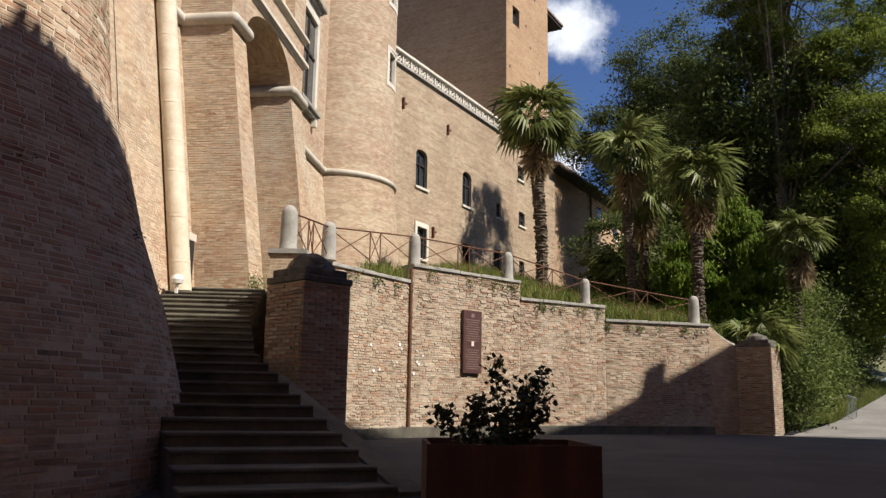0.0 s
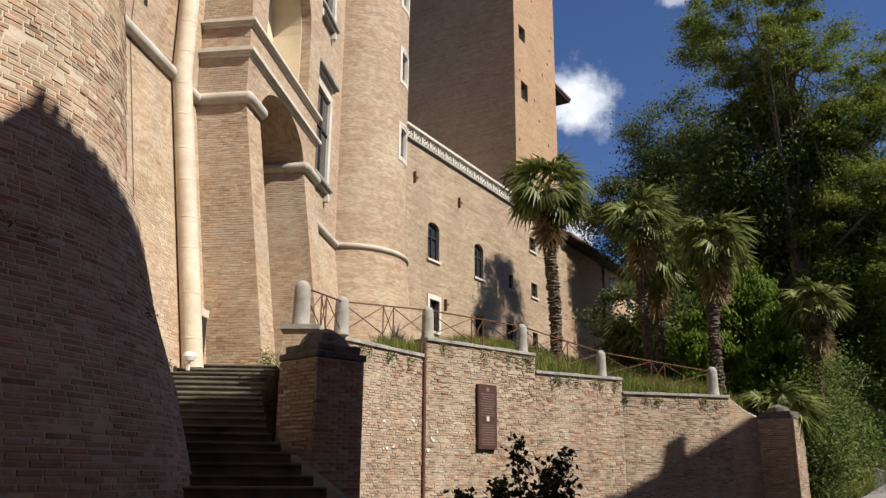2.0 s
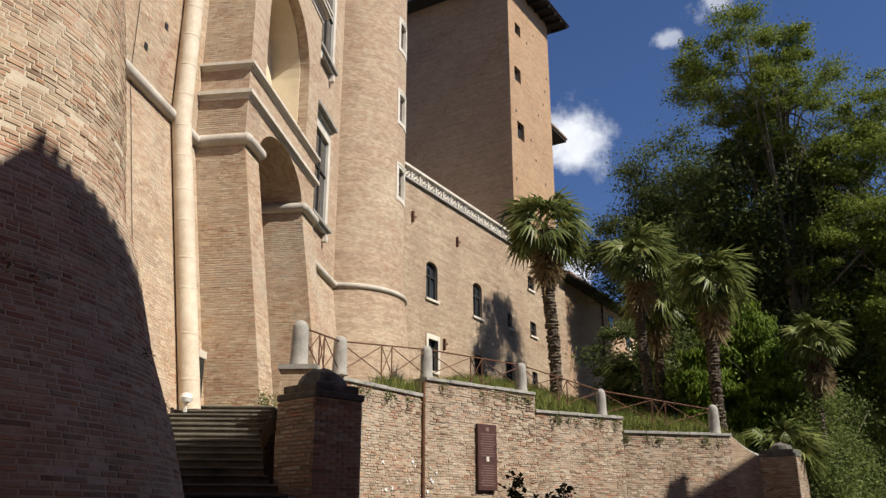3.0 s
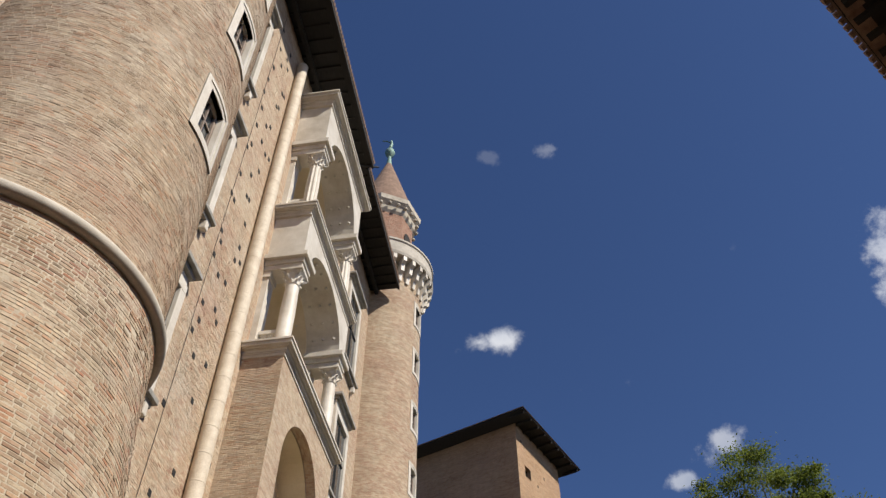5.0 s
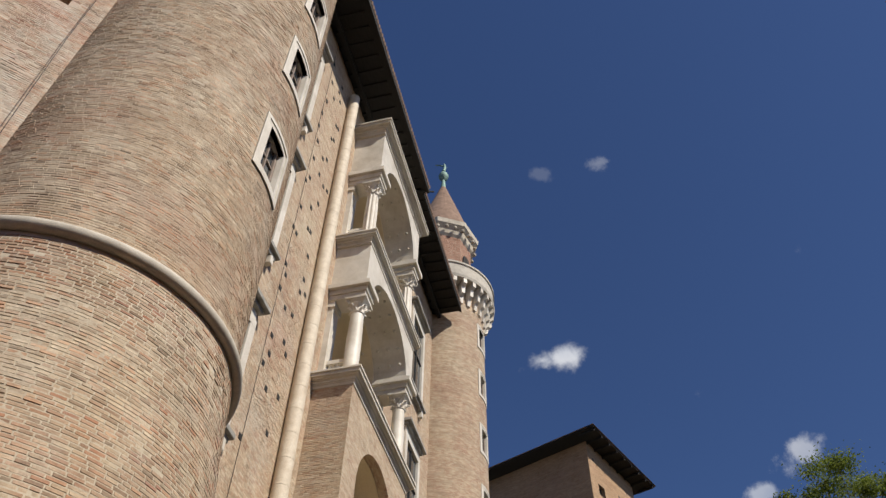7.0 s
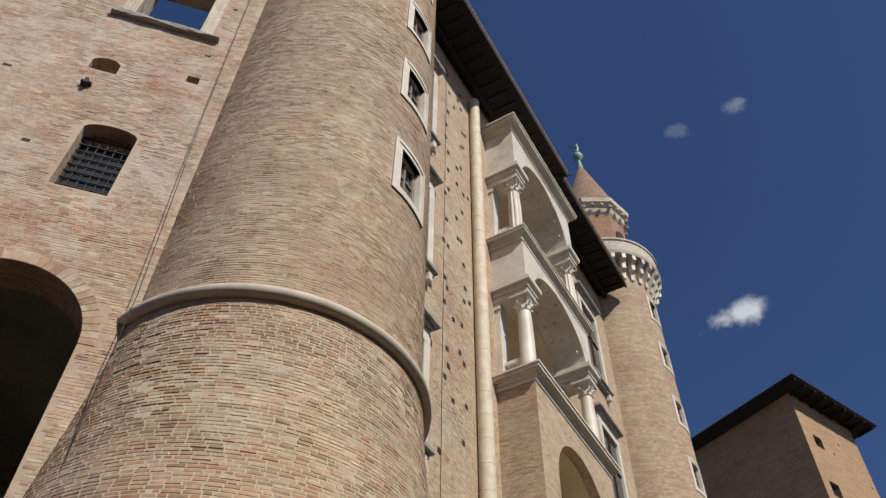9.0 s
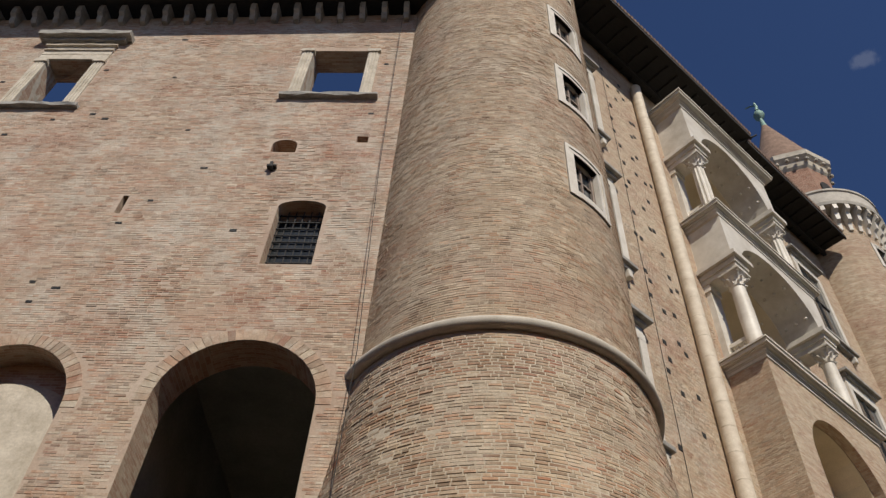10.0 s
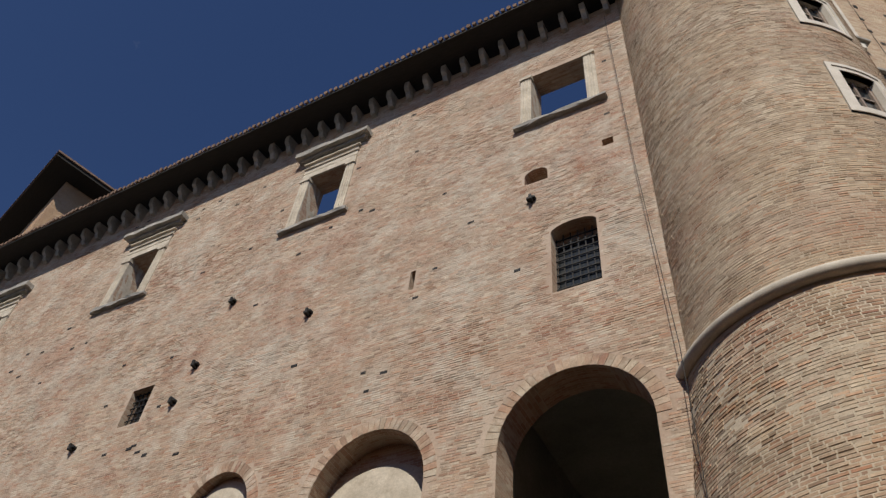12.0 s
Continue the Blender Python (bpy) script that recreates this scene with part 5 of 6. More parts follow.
tube(bm, [(L - L * k / 8, 0.25, 3.53 + (4.3 - 3.5) * (k / 8) ** 2) for k in range(9)], 0.1, 6)
o = part("swept_coping", bm, M_GREYSTONE, terrace)
o.matrix_local = m


def brick_pier(name, m, w, d, z0, z1, label, cap):
    p = thing(name, m, label, "pier")
    part("core", boxes((-w / 2 + 0.02, w / 2 - 0.02, -d / 2 + 0.02, d / 2 - 0.02, 0.0, z1)), M_MORTAR, p)
    part("cap", boxes((-w / 2 - 0.015, w / 2 + 0.015, -d / 2 - 0.015, d / 2 + 0.015, z1, z1 + 0.12), (-w / 2 + 0.06, w / 2 - 0.06, -d / 2 + 0.06, d / 2 - 0.06, z1 + 0.12, z1 + 0.26), bevel=0.03), M_MOSSY, p, "moulded mossy stone cap")
    bm = weathered(lathe(bmesh.new(), cap, 8), 2, 0.022, 9)
    part("crest", bm, M_MOSSY, p)
    return p


pillar = brick_pier("gate_pillar", Matrix.Translation((11.64, 29.95, 0)) @ pose(0, 0, 0, 0, 0, -38), 1.2, 1.2, GZ, 3.55, "square brick gate pillar with stone cap", [(0.42, 3.81), (0.36, 3.95), (0.16, 4.05), (0.0, 4.1)])
cap_pier = brick_pier("stair_pier", Matrix.Translation((-2.22, 14.15, 0)) @ pose(0, 0, 0, 0, 0, 47), 1.04, 1.04, 0.5, 3.4, "square brick stair pier with weathered stone cap", [(0.45, 3.66), (0.4, 3.74), (0.33, 3.86), (0.17, 3.95), (0.0, 3.97)])

# terrace fill behind the wall and grassy slope
EDGE = [(-8.5, 19.5, 4.0), (-6.8, 19.9, 4.05), (-4.3, 20.2, 4.05), (-3.0, 19.9, 4.5), (-2.65, 20.6, 4.8), (-0.9, 23.8, 4.85), (0.9, 25.4, 5.2), (2.6, 26.9, 4.9), (4.2, 27.9, 4.75), (5.8, 28.85, 4.4), (7.8, 29.5, 4.3), (9.8, 30.1, 4.1), (11.2, 30.5, 3.3), (12.4, 30.7, 1.4), (16.0, 35.4, 1.3), (21.8, 42.8, 2.4), (38.5, 65.0, 5.3), (70.0, 120.0, 8.0)]


def rise(w, i):
    steep = min(1.0, max(0.0, (i - 3) / 4.0))
    return (0.07 + 0.16 * steep) * w if w < 9 else (0.07 + 0.16 * steep) * 9 + 0.12 * (w - 9)


bm = bmesh.new()
ws = [0, 0.6, 1.3, 2, 3, 4, 5, 6.5, 8, 10, 13, 16, 20, 25, 32, 45, 70]
rows = []
fine_edge = []
for (xa, ya, za), (xb, yb, zb) in zip(EDGE, EDGE[1:]):
    for k in range(4):
        q = k / 4
        fine_edge.append((xa + (xb - xa) * q, ya + (yb - ya) * q, za + (zb - za) * q))
fine_edge.append(EDGE[-1])
for i, (x, y, z) in enumerate(fine_edge):
    rows.append([bm.verts.new((x - 0.05 * w + (0.45 * w if i > 56 else 0), y + w, z + rise(w, i / 4) + (0.12 * noise.noise((x * 0.7, (y + w) * 0.7, 0)) if w > 0.5 else 0))) for w in ws])
for a, b in zip(rows, rows[1:]):
    for k in range(len(ws) - 1):
        bm.faces.new((a[k], b[k], b[k + 1], a[k + 1]))
slope = solid("ground_slope", bm, M_SOIL, "grassy bank rising behind the retaining wall", "bank", kind="structure", smooth=True)
SLOPE_EDGE = fine_edge


def slope_z(x, y):
    best = None
    for i, (ex, ey, ez) in enumerate(SLOPE_EDGE):
        d = abs(ex - x)
        if best is None or d < best[0]:
            best = (d, i, ey, ez)
    _, i, ey, ez = best
    w = max(0.0, y - ey)
    return ez + rise(w, i / 4)


# stairs: right and left edges in plan
RIGHT = [(-0.35, 8.8), (-3.0, 13.7), (-3.9, 17.0), (-4.25, 20.2)]
LEFT = [(-2.38, 8.0), (-3.6, 10.8), (-5.5, 16.0), (-6.8, 20.0)]


def along(line, q):
    seg = [math.dist(a, b) for a, b in zip(line, line[1:])]
    d = q * sum(seg)
    for (a, b), s in zip(zip(line, line[1:]), seg):
        if d <= s or (a, b) == (line[-2], line[-1]):
            k = d / s
            return (a[0] + (b[0] - a[0]) * k, a[1] + (b[1] - a[1]) * k)
        d -= s


stairs = thing("outdoor_stairs", Matrix(), "long worn brick and stone steps climbing to the terrace", "stairs", kind="structure")
N = 23
rng = random.Random(5)
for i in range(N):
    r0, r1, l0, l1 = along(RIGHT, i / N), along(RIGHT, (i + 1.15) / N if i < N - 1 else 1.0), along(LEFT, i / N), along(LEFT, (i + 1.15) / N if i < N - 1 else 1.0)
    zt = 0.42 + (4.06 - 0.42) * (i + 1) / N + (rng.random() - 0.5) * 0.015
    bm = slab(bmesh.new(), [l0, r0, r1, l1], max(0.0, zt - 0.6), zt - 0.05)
    st = part("step", bm, M_STEP_SHADED, stairs)
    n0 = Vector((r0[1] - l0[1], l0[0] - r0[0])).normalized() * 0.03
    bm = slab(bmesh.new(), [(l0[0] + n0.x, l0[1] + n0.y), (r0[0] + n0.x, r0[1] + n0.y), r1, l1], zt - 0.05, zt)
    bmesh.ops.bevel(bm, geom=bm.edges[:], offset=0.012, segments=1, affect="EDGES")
    part("tread", bm, M_STEP_SHADED, st)
# sloping side wall
bm = bmesh.new()
rr = [along(RIGHT, q) for q in (0.0, 0.14, 0.28, 0.42)]
vs = []
for k, (x, y) in enumerate(rr):
    zt = 0.5 + k * 0.45
    vs.append([bm.verts.new(p) for p in ((x, y, 0.0), (x + 0.36, y + 0.18, 0.0), (x + 0.36, y + 0.18, zt), (x, y, zt))])
for a, b in zip(vs, vs[1:]):
    for k in range(4):
        bm.faces.new((a[k], a[(k + 1) % 4], b[(k + 1) % 4], b[k]))
bm.faces.new(vs[0])
bm.faces.new(vs[-1][::-1])
bmesh.ops.recalc_face_normals(bm, faces=bm.faces[:])
bmesh.ops.bevel(bm, geom=[e for e in bm.edges if e.verts[0].co.z > 0.1 and e.verts[1].co.z > 0.1], offset=0.05, segments=2, affect="EDGES")
solid("stair_side_wall", bm, M_STEP_SHADED, "low sloping stone wall beside the steps", "wall", kind="structure")
# wall from the stair pier up to the terrace
wall2 = thing("wall_stair_side", Matrix(), "brick wall between the steps and the terrace", "wall", kind="structure")
bm = slab(bmesh.new(), [(-2.9, 14.6), (-1.9, 14.7), (-2.2, 20.4), (-3.6, 20.4)], 0.0, 3.3)
part("wall", bm, M_LOW, wall2)
bm = slab(bmesh.new(), [(-3.45, 16.6), (-2.72, 16.6), (-2.95, 20.45), (-3.9, 20.45)], 3.3, 4.4)
part("upper_wall", bm, M_LOW, wall2)
bm = slab(bmesh.new(), [(-3.5, 16.55), (-2.7, 16.55), (-2.9, 20.5), (-3.95, 20.5)], 4.4, 4.5)
part("coping", bm, M_GREYSTONE, wall2)
pm = mesh_of("bollard", lathe(bmesh.new(), [(0.2, 0.0), (0.2, 0.06), (0.185, 0.1), (0.175, 0.75), (0.165, 0.85), (0.12, 0.94), (0.06, 0.98), (0.0, 0.99)], 20), M_GREYSTONE, False, True)
POSTS = [(-3.15, 16.9, 4.5, 1.0), (-2.75, 20.15, 4.87, 1.0), (-0.72, 23.75, 5.38, 0.97), (2.25, 26.4, 5.38, 0.94), (5.1, 28.3, 4.83, 0.93), (9.35, 29.85, 4.37, 1.05)]
for x, y, z, h in POSTS:
    o = new("stone_bollard", pm)
    o.matrix_world = Matrix.Translation((x, y, z)) @ Matrix.Diagonal((h, h, h, 1))
    tagged(o, "round-topped grey stone bollard standing on the coping", "bollard", "bollards along the terrace")


def railing(a, b, za, zb):
    r = thing("iron_railing", Matrix(), "rusty iron railing with crossed bars", "railing", "railings between the bollards")
    A, B = Vector((a[0], a[1], za)), Vector((b[0], b[1], zb))
    U = Vector((0, 0, 1))
    for q in (0.85,):
        part("top_rail", tube(bmesh.new(), [A + U * q, B + U * q], 0.022, 6), M_IRON, r)
    mid = (A + B) / 2
    off = (B - A) * 0.06
    for e in (mid - off, mid + off):
        part("post", tube(bmesh.new(), [e, e + U * 0.85], 0.018, 6), M_IRON, r)
    for p, q in ((A, mid - off), (mid + off, B), (mid - off, mid + off)):
        part("brace", tube(bmesh.new(), [p + U * 0.08, q + U * 0.82], 0.014, 6), M_IRON, r)
        part("brace", tube(bmesh.new(), [p + U * 0.82, q + U * 0.08], 0.014, 6), M_IRON, r)


for (a, b) in zip(POSTS, POSTS[1:]):
    railing(a, b, a[2], b[2])
part("rain_pipe", tube(bmesh.new(), [(-0.78, 23.35, 0.5), (-0.78, 23.35, 5.2)], 0.05, 8), M_IRON, terrace, "thin rusty rain pipe")
# plaque on the second stretch
m, L, zt = low_brick_data[1]
plaque = thing("wall_plaque", m, "tall brown metal plaque with faded writing", "plaque")
part("plate", boxes((1.95, 2.72, -0.12, -0.03, 2.3, 4.2), bevel=0.012), M_PLAQUE, plaque)
rng = random.Random(2)
for i in range(22):
    z = 3.9 - i * 0.07
    if 9 < i < 13:
        continue
    h = (0.30, 0.26, 0.22, 0.28)[i % 4]
    part("line", boxes((2.335 - h, 2.335 + h, -0.124, -0.119, z, z + 0.022)), M_INK, plaque)
part("emblem", boxes((2.28, 2.39, -0.126, -0.119, 3.12, 3.26), bevel=0.002), M_MARBLE, plaque)
part("crest", boxes((2.27, 2.4, -0.126, -0.119, 3.99, 4.1), bevel=0.002), M_INK, plaque)
# remains of white plaster on the bricks beside the rain pipe
flakes = thing("plaster_flake_group", Matrix(), "small white flakes of old plaster on the terrace bricks", "plaster flakes", kind="structure")
rng = random.Random(77)
for m, u0, u1, z0, z1, n in ((low_brick_data[0][0], 1.7, 3.4, 2.2, 3.1, 9), (low_brick_data[1][0], 0.1, 0.7, 2.2, 2.9, 5)):
    for _ in range(n):
        u, z, r = rng.uniform(u0, u1), rng.uniform(z0, z1), rng.uniform(0.025, 0.06)
        outline = [(u + r * rng.uniform(0.5, 1.3) * math.cos(k * math.pi / 4), z + r * rng.uniform(0.4, 1.1) * math.sin(k * math.pi / 4)) for k in range(8)]
        part("flake", prism(bmesh.new(), outline, -0.03, -0.008), M_WHITE, flakes).matrix_local = m
# street planter
planter = thing("steel_planter", Matrix.Translation((0.55, 6.1, 0)) @ pose(0, 0, 0, 0, 0, 3), "large rusted steel planter box on the street", "planter")
gz = ground_height(0, 6)
bm = boxes((-0.59, 0.59, -0.5, 0.5, gz, 1.17))
part("box", cut(bm, [boxes((-0.56, 0.56, -0.47, 0.47, 1.0, 1.5))]), M_CORTEN, planter)
part("soil", boxes((-0.56, 0.56, -0.47, 0.47, 0.95, 1.06)), M_SOIL, planter)

# small door and cable at the foot of the facade
door = thing("small_door", FAC, "small dark doorway with a stone lintel at the wall foot", "door", kind="structure")
yb = -BATTER * (STRING_Z - 5.0)
part("leaf", boxes((3.42, 3.72, yb - 0.16, yb + 0.2, 3.9, 5.3)), M_WOOD, door)
part("lintel", boxes((3.36, 3.8, yb - 0.18, yb + 0.2, 5.3, 5.5), bevel=0.02), M_STONE, door)
lampbox = thing("wall_lamp", FAC, "white round floodlight at the foot of the pipe", "lamp")
part("housing", lathe(bmesh.new(), [(0.03, 4.0), (0.12, 4.03), (0.15, 4.12), (0.12, 4.21), (0.03, 4.24)], 16, 2.15, -1.35), M_WHITE, lampbox, smooth=True)
part("stand", boxes((2.12, 2.18, -1.38, -1.32, 3.8, 4.02)), M_WHITE, lampbox)
bm = bmesh.new()
tube(bm, [(0.35, -0.03, 37.5), (0.35, -0.03, 11.5), (0.4, -0.03 - BATTER * 6.8, 4.7)], 0.008, 6)
o = solid("facade_cable", bm, M_BLACK, "thin dark cable fixed down the facade", "cable", FAC, uv=False)
for u0, u1, z1, d in ((5.2, 7.88, 11.55, -0.5), (9.52, 11.48, 11.95, -0.22)):
    infill = part("arch_infill", prism(bmesh.new(), arch_outline(u0, u1, 5.0, 10.6, z1), d - 0.1, d), M_DECAYED, wing, "pale worn plaster infill of the blind arch")

# Unseen slab behind the parapet, added to reflect sun onto the square tower.
part("bounce_floor", boxes((-2.0, 13.0, 0.9, 14.0, 17.7, 17.95)), M_STONE, far_wall, "unseen pale floor added to bounce light onto the square tower")


# ---- planting ----
def leaf_mesh(name, centres, spread, per, size, material, rng, up=0.2, slim=0.5):
    """Many small leaves, each a folded lozenge, scattered round the clump centres."""
    n = len(centres) * per
    c = np.repeat(np.array(centres, float), per, axis=0)
    c += rng.normal(0, 1, (n, 3)) * np.repeat(np.array(spread, float), per, axis=0)
    d = rng.normal(0, 1, (n, 3))
    d[:, 2] = d[:, 2] * 0.7 + up
    d /= np.linalg.norm(d, axis=1)[:, None]
    s = np.cross(d, rng.normal(0, 1, (n, 3)) * 0.6 + np.array((0.5, -0.42, 0.6)))
    s /= np.linalg.norm(s, axis=1)[:, None]
    k = np.cross(d, s)
    L = size * (0.6 + 0.8 * rng.random(n))[:, None]
    v = np.stack([c - d * L * 0.5, c + s * L * slim * 0.5 + k * L * 0.08, c + d * L * 0.5, c - s * L * slim * 0.5 + k * L * 0.08], axis=1).reshape(-1, 3)
    me = bpy.data.meshes.new(name)
    me.from_pydata(v.tolist(), [], np.arange(n * 4).reshape(-1, 4).tolist())
    me.materials.append(material)
    return me


def tree(name, base, trunk, r0, clouds, clumps, per, size, material, label, seed, spread=0.55, category="tree", lean=(0, 0), shell=0.55, limbs=40, up=0.2, slim=0.5, flat=0.6):
    """A tapered trunk, limbs to the clumps and a crown of separate leaves. clouds: centre and radii of the crown's masses."""
    rng = np.random.default_rng(seed)
    t = thing(name, Matrix.Translation(base), label, category)
    b = Vector(base)
    pts = [(0, 0, -0.5)]
    for i in range(1, 7):
        q = i / 6
        pts.append((lean[0] * q + 0.25 * math.sin(seed + i * 1.7), lean[1] * q + 0.2 * math.cos(seed * 2 + i), trunk * q))
    part("trunk", tube(bmesh.new(), pts, r0, 10, 0.45), M_BARK, t, smooth=True)
    centres, spreads, weights = [], [], []
    vol = [c[3] * c[4] * c[5] for c in clouds]
    for c, w in zip(clouds, vol):
        m = max(4, int(clumps * w / sum(vol)))
        for _ in range(m):
            d = rng.normal(0, 1, 3)
            d /= np.linalg.norm(d)
            q = (shell + (1 - shell) * rng.random()) ** 0.6
            p = (c[0] - b.x + d[0] * c[3] * q, c[1] - b.y + d[1] * c[4] * q, c[2] - b.z + d[2] * c[5] * q)
            centres.append(p)
            k = spread * (0.6 + 0.8 * rng.random())
            spreads.append((k, k, k * flat))
    crown = new("crown", leaf_mesh("crown", centres, spreads, per, size, material, rng, up, slim))
    crown.parent = t
    bm = bmesh.new()
    for i in range(limbs):
        p = Vector(centres[int(rng.integers(len(centres)))])
        q = 0.3 + 0.65 * rng.random()
        j = min(5, int(q * 6))
        a = Vector(pts[j]).lerp(Vector(pts[j + 1]), q * 6 - j)
        mid = a.lerp(p, 0.5) + Vector((rng.normal() * 0.5, rng.normal() * 0.5, 0.6 + rng.random()))
        tube(bm, [a, a.lerp(mid, 0.6), mid, mid.lerp(p, 0.6), p], r0 * 0.2, 6, 0.15)
    part("branchwork", bm, M_BARK, t, smooth=True, kind="stuff")
    return t


def fan_leaf(bm, m, length, fan, droop, n=22):
    """One fan leaf: a stalk and narrow blades round its end."""
    tube(bm, [m @ Vector((0, 0, 0)), m @ Vector((length * 0.5, 0, 0.04 - droop * 0.1)), m @ Vector((length, 0, -droop * 0.35))], 0.016, 4, 0.7)
    o = Vector((length, 0, -droop * 0.35))
    for i in range(n):
        an = radians(-125 + 250 * i / (n - 1))
        d = Vector((math.cos(an), math.sin(an), 0.0))
        s = Vector((-d.y, d.x, 0)) * 0.058
        L = fan * (1.0 - 0.25 * abs(an) / 2.2)
        p1 = o + d * L * 0.55 + Vector((0, 0, -0.10 * droop + 0.03 * (i % 2)))
        p2 = o + d * L + Vector((0, 0, -(0.25 + 0.5 * droop) * L * 0.8))
        sag = Vector((0, 0, 0.3 * L * (0.15 + droop) * (1.0 + 0.5 * math.sin(i * 2.4))))
        vs = [bm.verts.new(v) for v in (m @ (o - s * 0.3), m @ (p1 - s) - sag * 0.25, m @ p2 - sag, m @ (p1 + s) - sag * 0.25, m @ (o + s * 0.3))]
        bm.faces.new(vs)


def fan_palm(base, height, r, fan, leaves, label, seed, trunk_r=0.17):
    rng = random.Random(seed)
    p = thing("fan_palm", Matrix.Translation(base), label, "palm tree", "fan palms on the bank")
    prof = []
    for i in range(int(height / 0.13)):
        z = i * 0.13 - 0.3
        w = trunk_r * (1.0 + 0.25 * min(1.0, max(0, z / height)))
        prof += [(w * 0.84, z), (w * rng.uniform(0.98, 1.16), z + 0.08)]
    bm = lathe(bmesh.new(), prof, 12)
    for v in bm.verts:
        v.co.x += 0.1 * math.sin(v.co.z * 0.7 + seed) + rng.uniform(-0.04, 0.04)
        v.co.y += 0.08 * math.cos(v.co.z * 0.6) + rng.uniform(-0.04, 0.04)
        v.co.z += rng.uniform(-0.05, 0.05)
    if height > 0.5:
        part("trunk", bm, M_PALMBARK, p, "fibrous dark palm trunk")
    hz = max(0.2, height - 0.3)
    bm, dead = bmesh.new(), bmesh.new()
    for i in range(leaves):
        az = i * 137.5 + rng.uniform(-12, 12)
        q = i / leaves
        tilt = -70 + 122 * q + rng.uniform(-14, 14)
        m = Matrix.Translation((0.1 * math.sin(hz * 0.7 + seed), 0.08 * math.cos(hz * 0.6), hz + 0.1 * (1 - q))) @ pose(0, 0, 0, 0, 0, az) @ pose(0, 0, 0, 0, tilt, 0) @ pose(0, 0, 0, rng.uniform(-60, 60), 0, 0)
        fan_leaf(bm, m, r * (0.55 + 0.2 * rng.random()), fan * rng.uniform(0.9, 1.25), 0.3 + 0.9 * (1 - q))
    part("fronds", bm, M_PALMLEAF, p, "green fan-shaped fronds", uv=False, kind="stuff")
    if height > 2:
        for i in range(int(leaves * 0.9)):
            az = i * 137.5 + 40
            m = Matrix.Translation((0.1 * math.sin(hz * 0.7 + seed), 0.08 * math.cos(hz * 0.6), hz - 0.1 - 1.1 * rng.random())) @ pose(0, 0, 0, 0, 0, az) @ pose(0, 0, 0, 0, 62 + rng.uniform(-10, 22), 0)
            fan_leaf(dead, m, r * 0.45, fan * 0.8, 1.0, 12)
        part("dry_skirt", dead, M_DEADLEAF, p, "brown dead fronds hanging below the crown", uv=False, kind="stuff")
    return p


fan_palm((4.05, 32.6, 6.35), 7.1, 1.45, 0.98, 36, "tall fan palm with a full green crown on the bank", 1, 0.24)
fan_palm((7.85, 33.1, 5.9), 6.4, 1.3, 0.85, 30, "tall fan palm with brown dead fronds below its crown", 2, 0.2)
fan_palm((10.2, 31.6, 4.5), 6.3, 1.35, 0.88, 30, "tall fan palm with ragged hanging fronds", 3, 0.21)
fan_palm((14.6, 32.9, 4.2), 4.5, 1.0, 0.68, 26, "shorter fan palm above the hedge", 4, 0.18)
fan_palm((9.0, 35.6, 6.5), 4.6, 1.3, 0.9, 26, "half-hidden fan palm behind the others", 6, 0.18)
fan_palm((12.3, 31.2, 3.4), 0.6, 1.3, 0.8, 36, "low spreading fan palm behind the pillar", 5)
fan_palm((8.6, 38.0, 7.2), 0.8, 1.5, 0.9, 30, "low spreading fan palm on the bank", 7)

tree("broadleaf_tree", (17.0, 40.5, 3.5), 20.5, 0.42, [(16.4, 40.5, 25.2, 3.7, 3.6, 3.6), (20.0, 41.5, 22.2, 4.6, 4.2, 4.6), (13.7, 40.5, 23.0, 1.9, 2.0, 0.9), (14.2, 40.5, 25.6, 1.6, 1.8, 0.8), (21.8, 40.5, 17.0, 4.0, 3.6, 5.5), (23.0, 39.5, 11.0, 3.4, 3.0, 5.0), (20.6, 39.0, 13.5, 3.2, 2.4, 4.2)], 500, 400, 0.15, M_LEAF, "tall broadleaf tree with an airy feathery crown", 11, 0.4, lean=(1.2, 0.5), limbs=85, flat=0.42)
# Deep middle of the foliage: its self-shadow is painted as darker leaves.
tree("painted_shade_tree", (17.6, 43.5, 4.5), 13.0, 0.38, [(17.2, 43.0, 17.5, 4.2, 3.2, 4.5), (18.4, 43.0, 11.5, 5.0, 3.4, 5.0)], 260, 260, 0.26, M_LEAF_DARK, "tree below the taller crown, self-shadow painted into its dark leaves", 19, 0.6, limbs=30)
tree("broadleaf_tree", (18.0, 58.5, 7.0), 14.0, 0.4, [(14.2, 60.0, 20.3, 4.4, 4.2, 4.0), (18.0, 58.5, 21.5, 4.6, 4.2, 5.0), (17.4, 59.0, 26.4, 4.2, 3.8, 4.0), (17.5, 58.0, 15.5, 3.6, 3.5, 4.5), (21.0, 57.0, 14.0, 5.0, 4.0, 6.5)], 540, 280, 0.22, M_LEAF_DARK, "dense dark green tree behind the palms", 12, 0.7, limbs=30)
tree("broadleaf_tree", (25.6, 43.5, 3.0), 10.0, 0.35, [(25.6, 44.0, 9.5, 4.0, 3.6, 4.5), (25.0, 42.5, 13.0, 3.2, 3.0, 3.2), (22.4, 42.0, 8.0, 3.0, 2.6, 3.6)], 330, 280, 0.17, M_LEAF, "large spreading green tree over the lane", 13, 0.6, limbs=50)
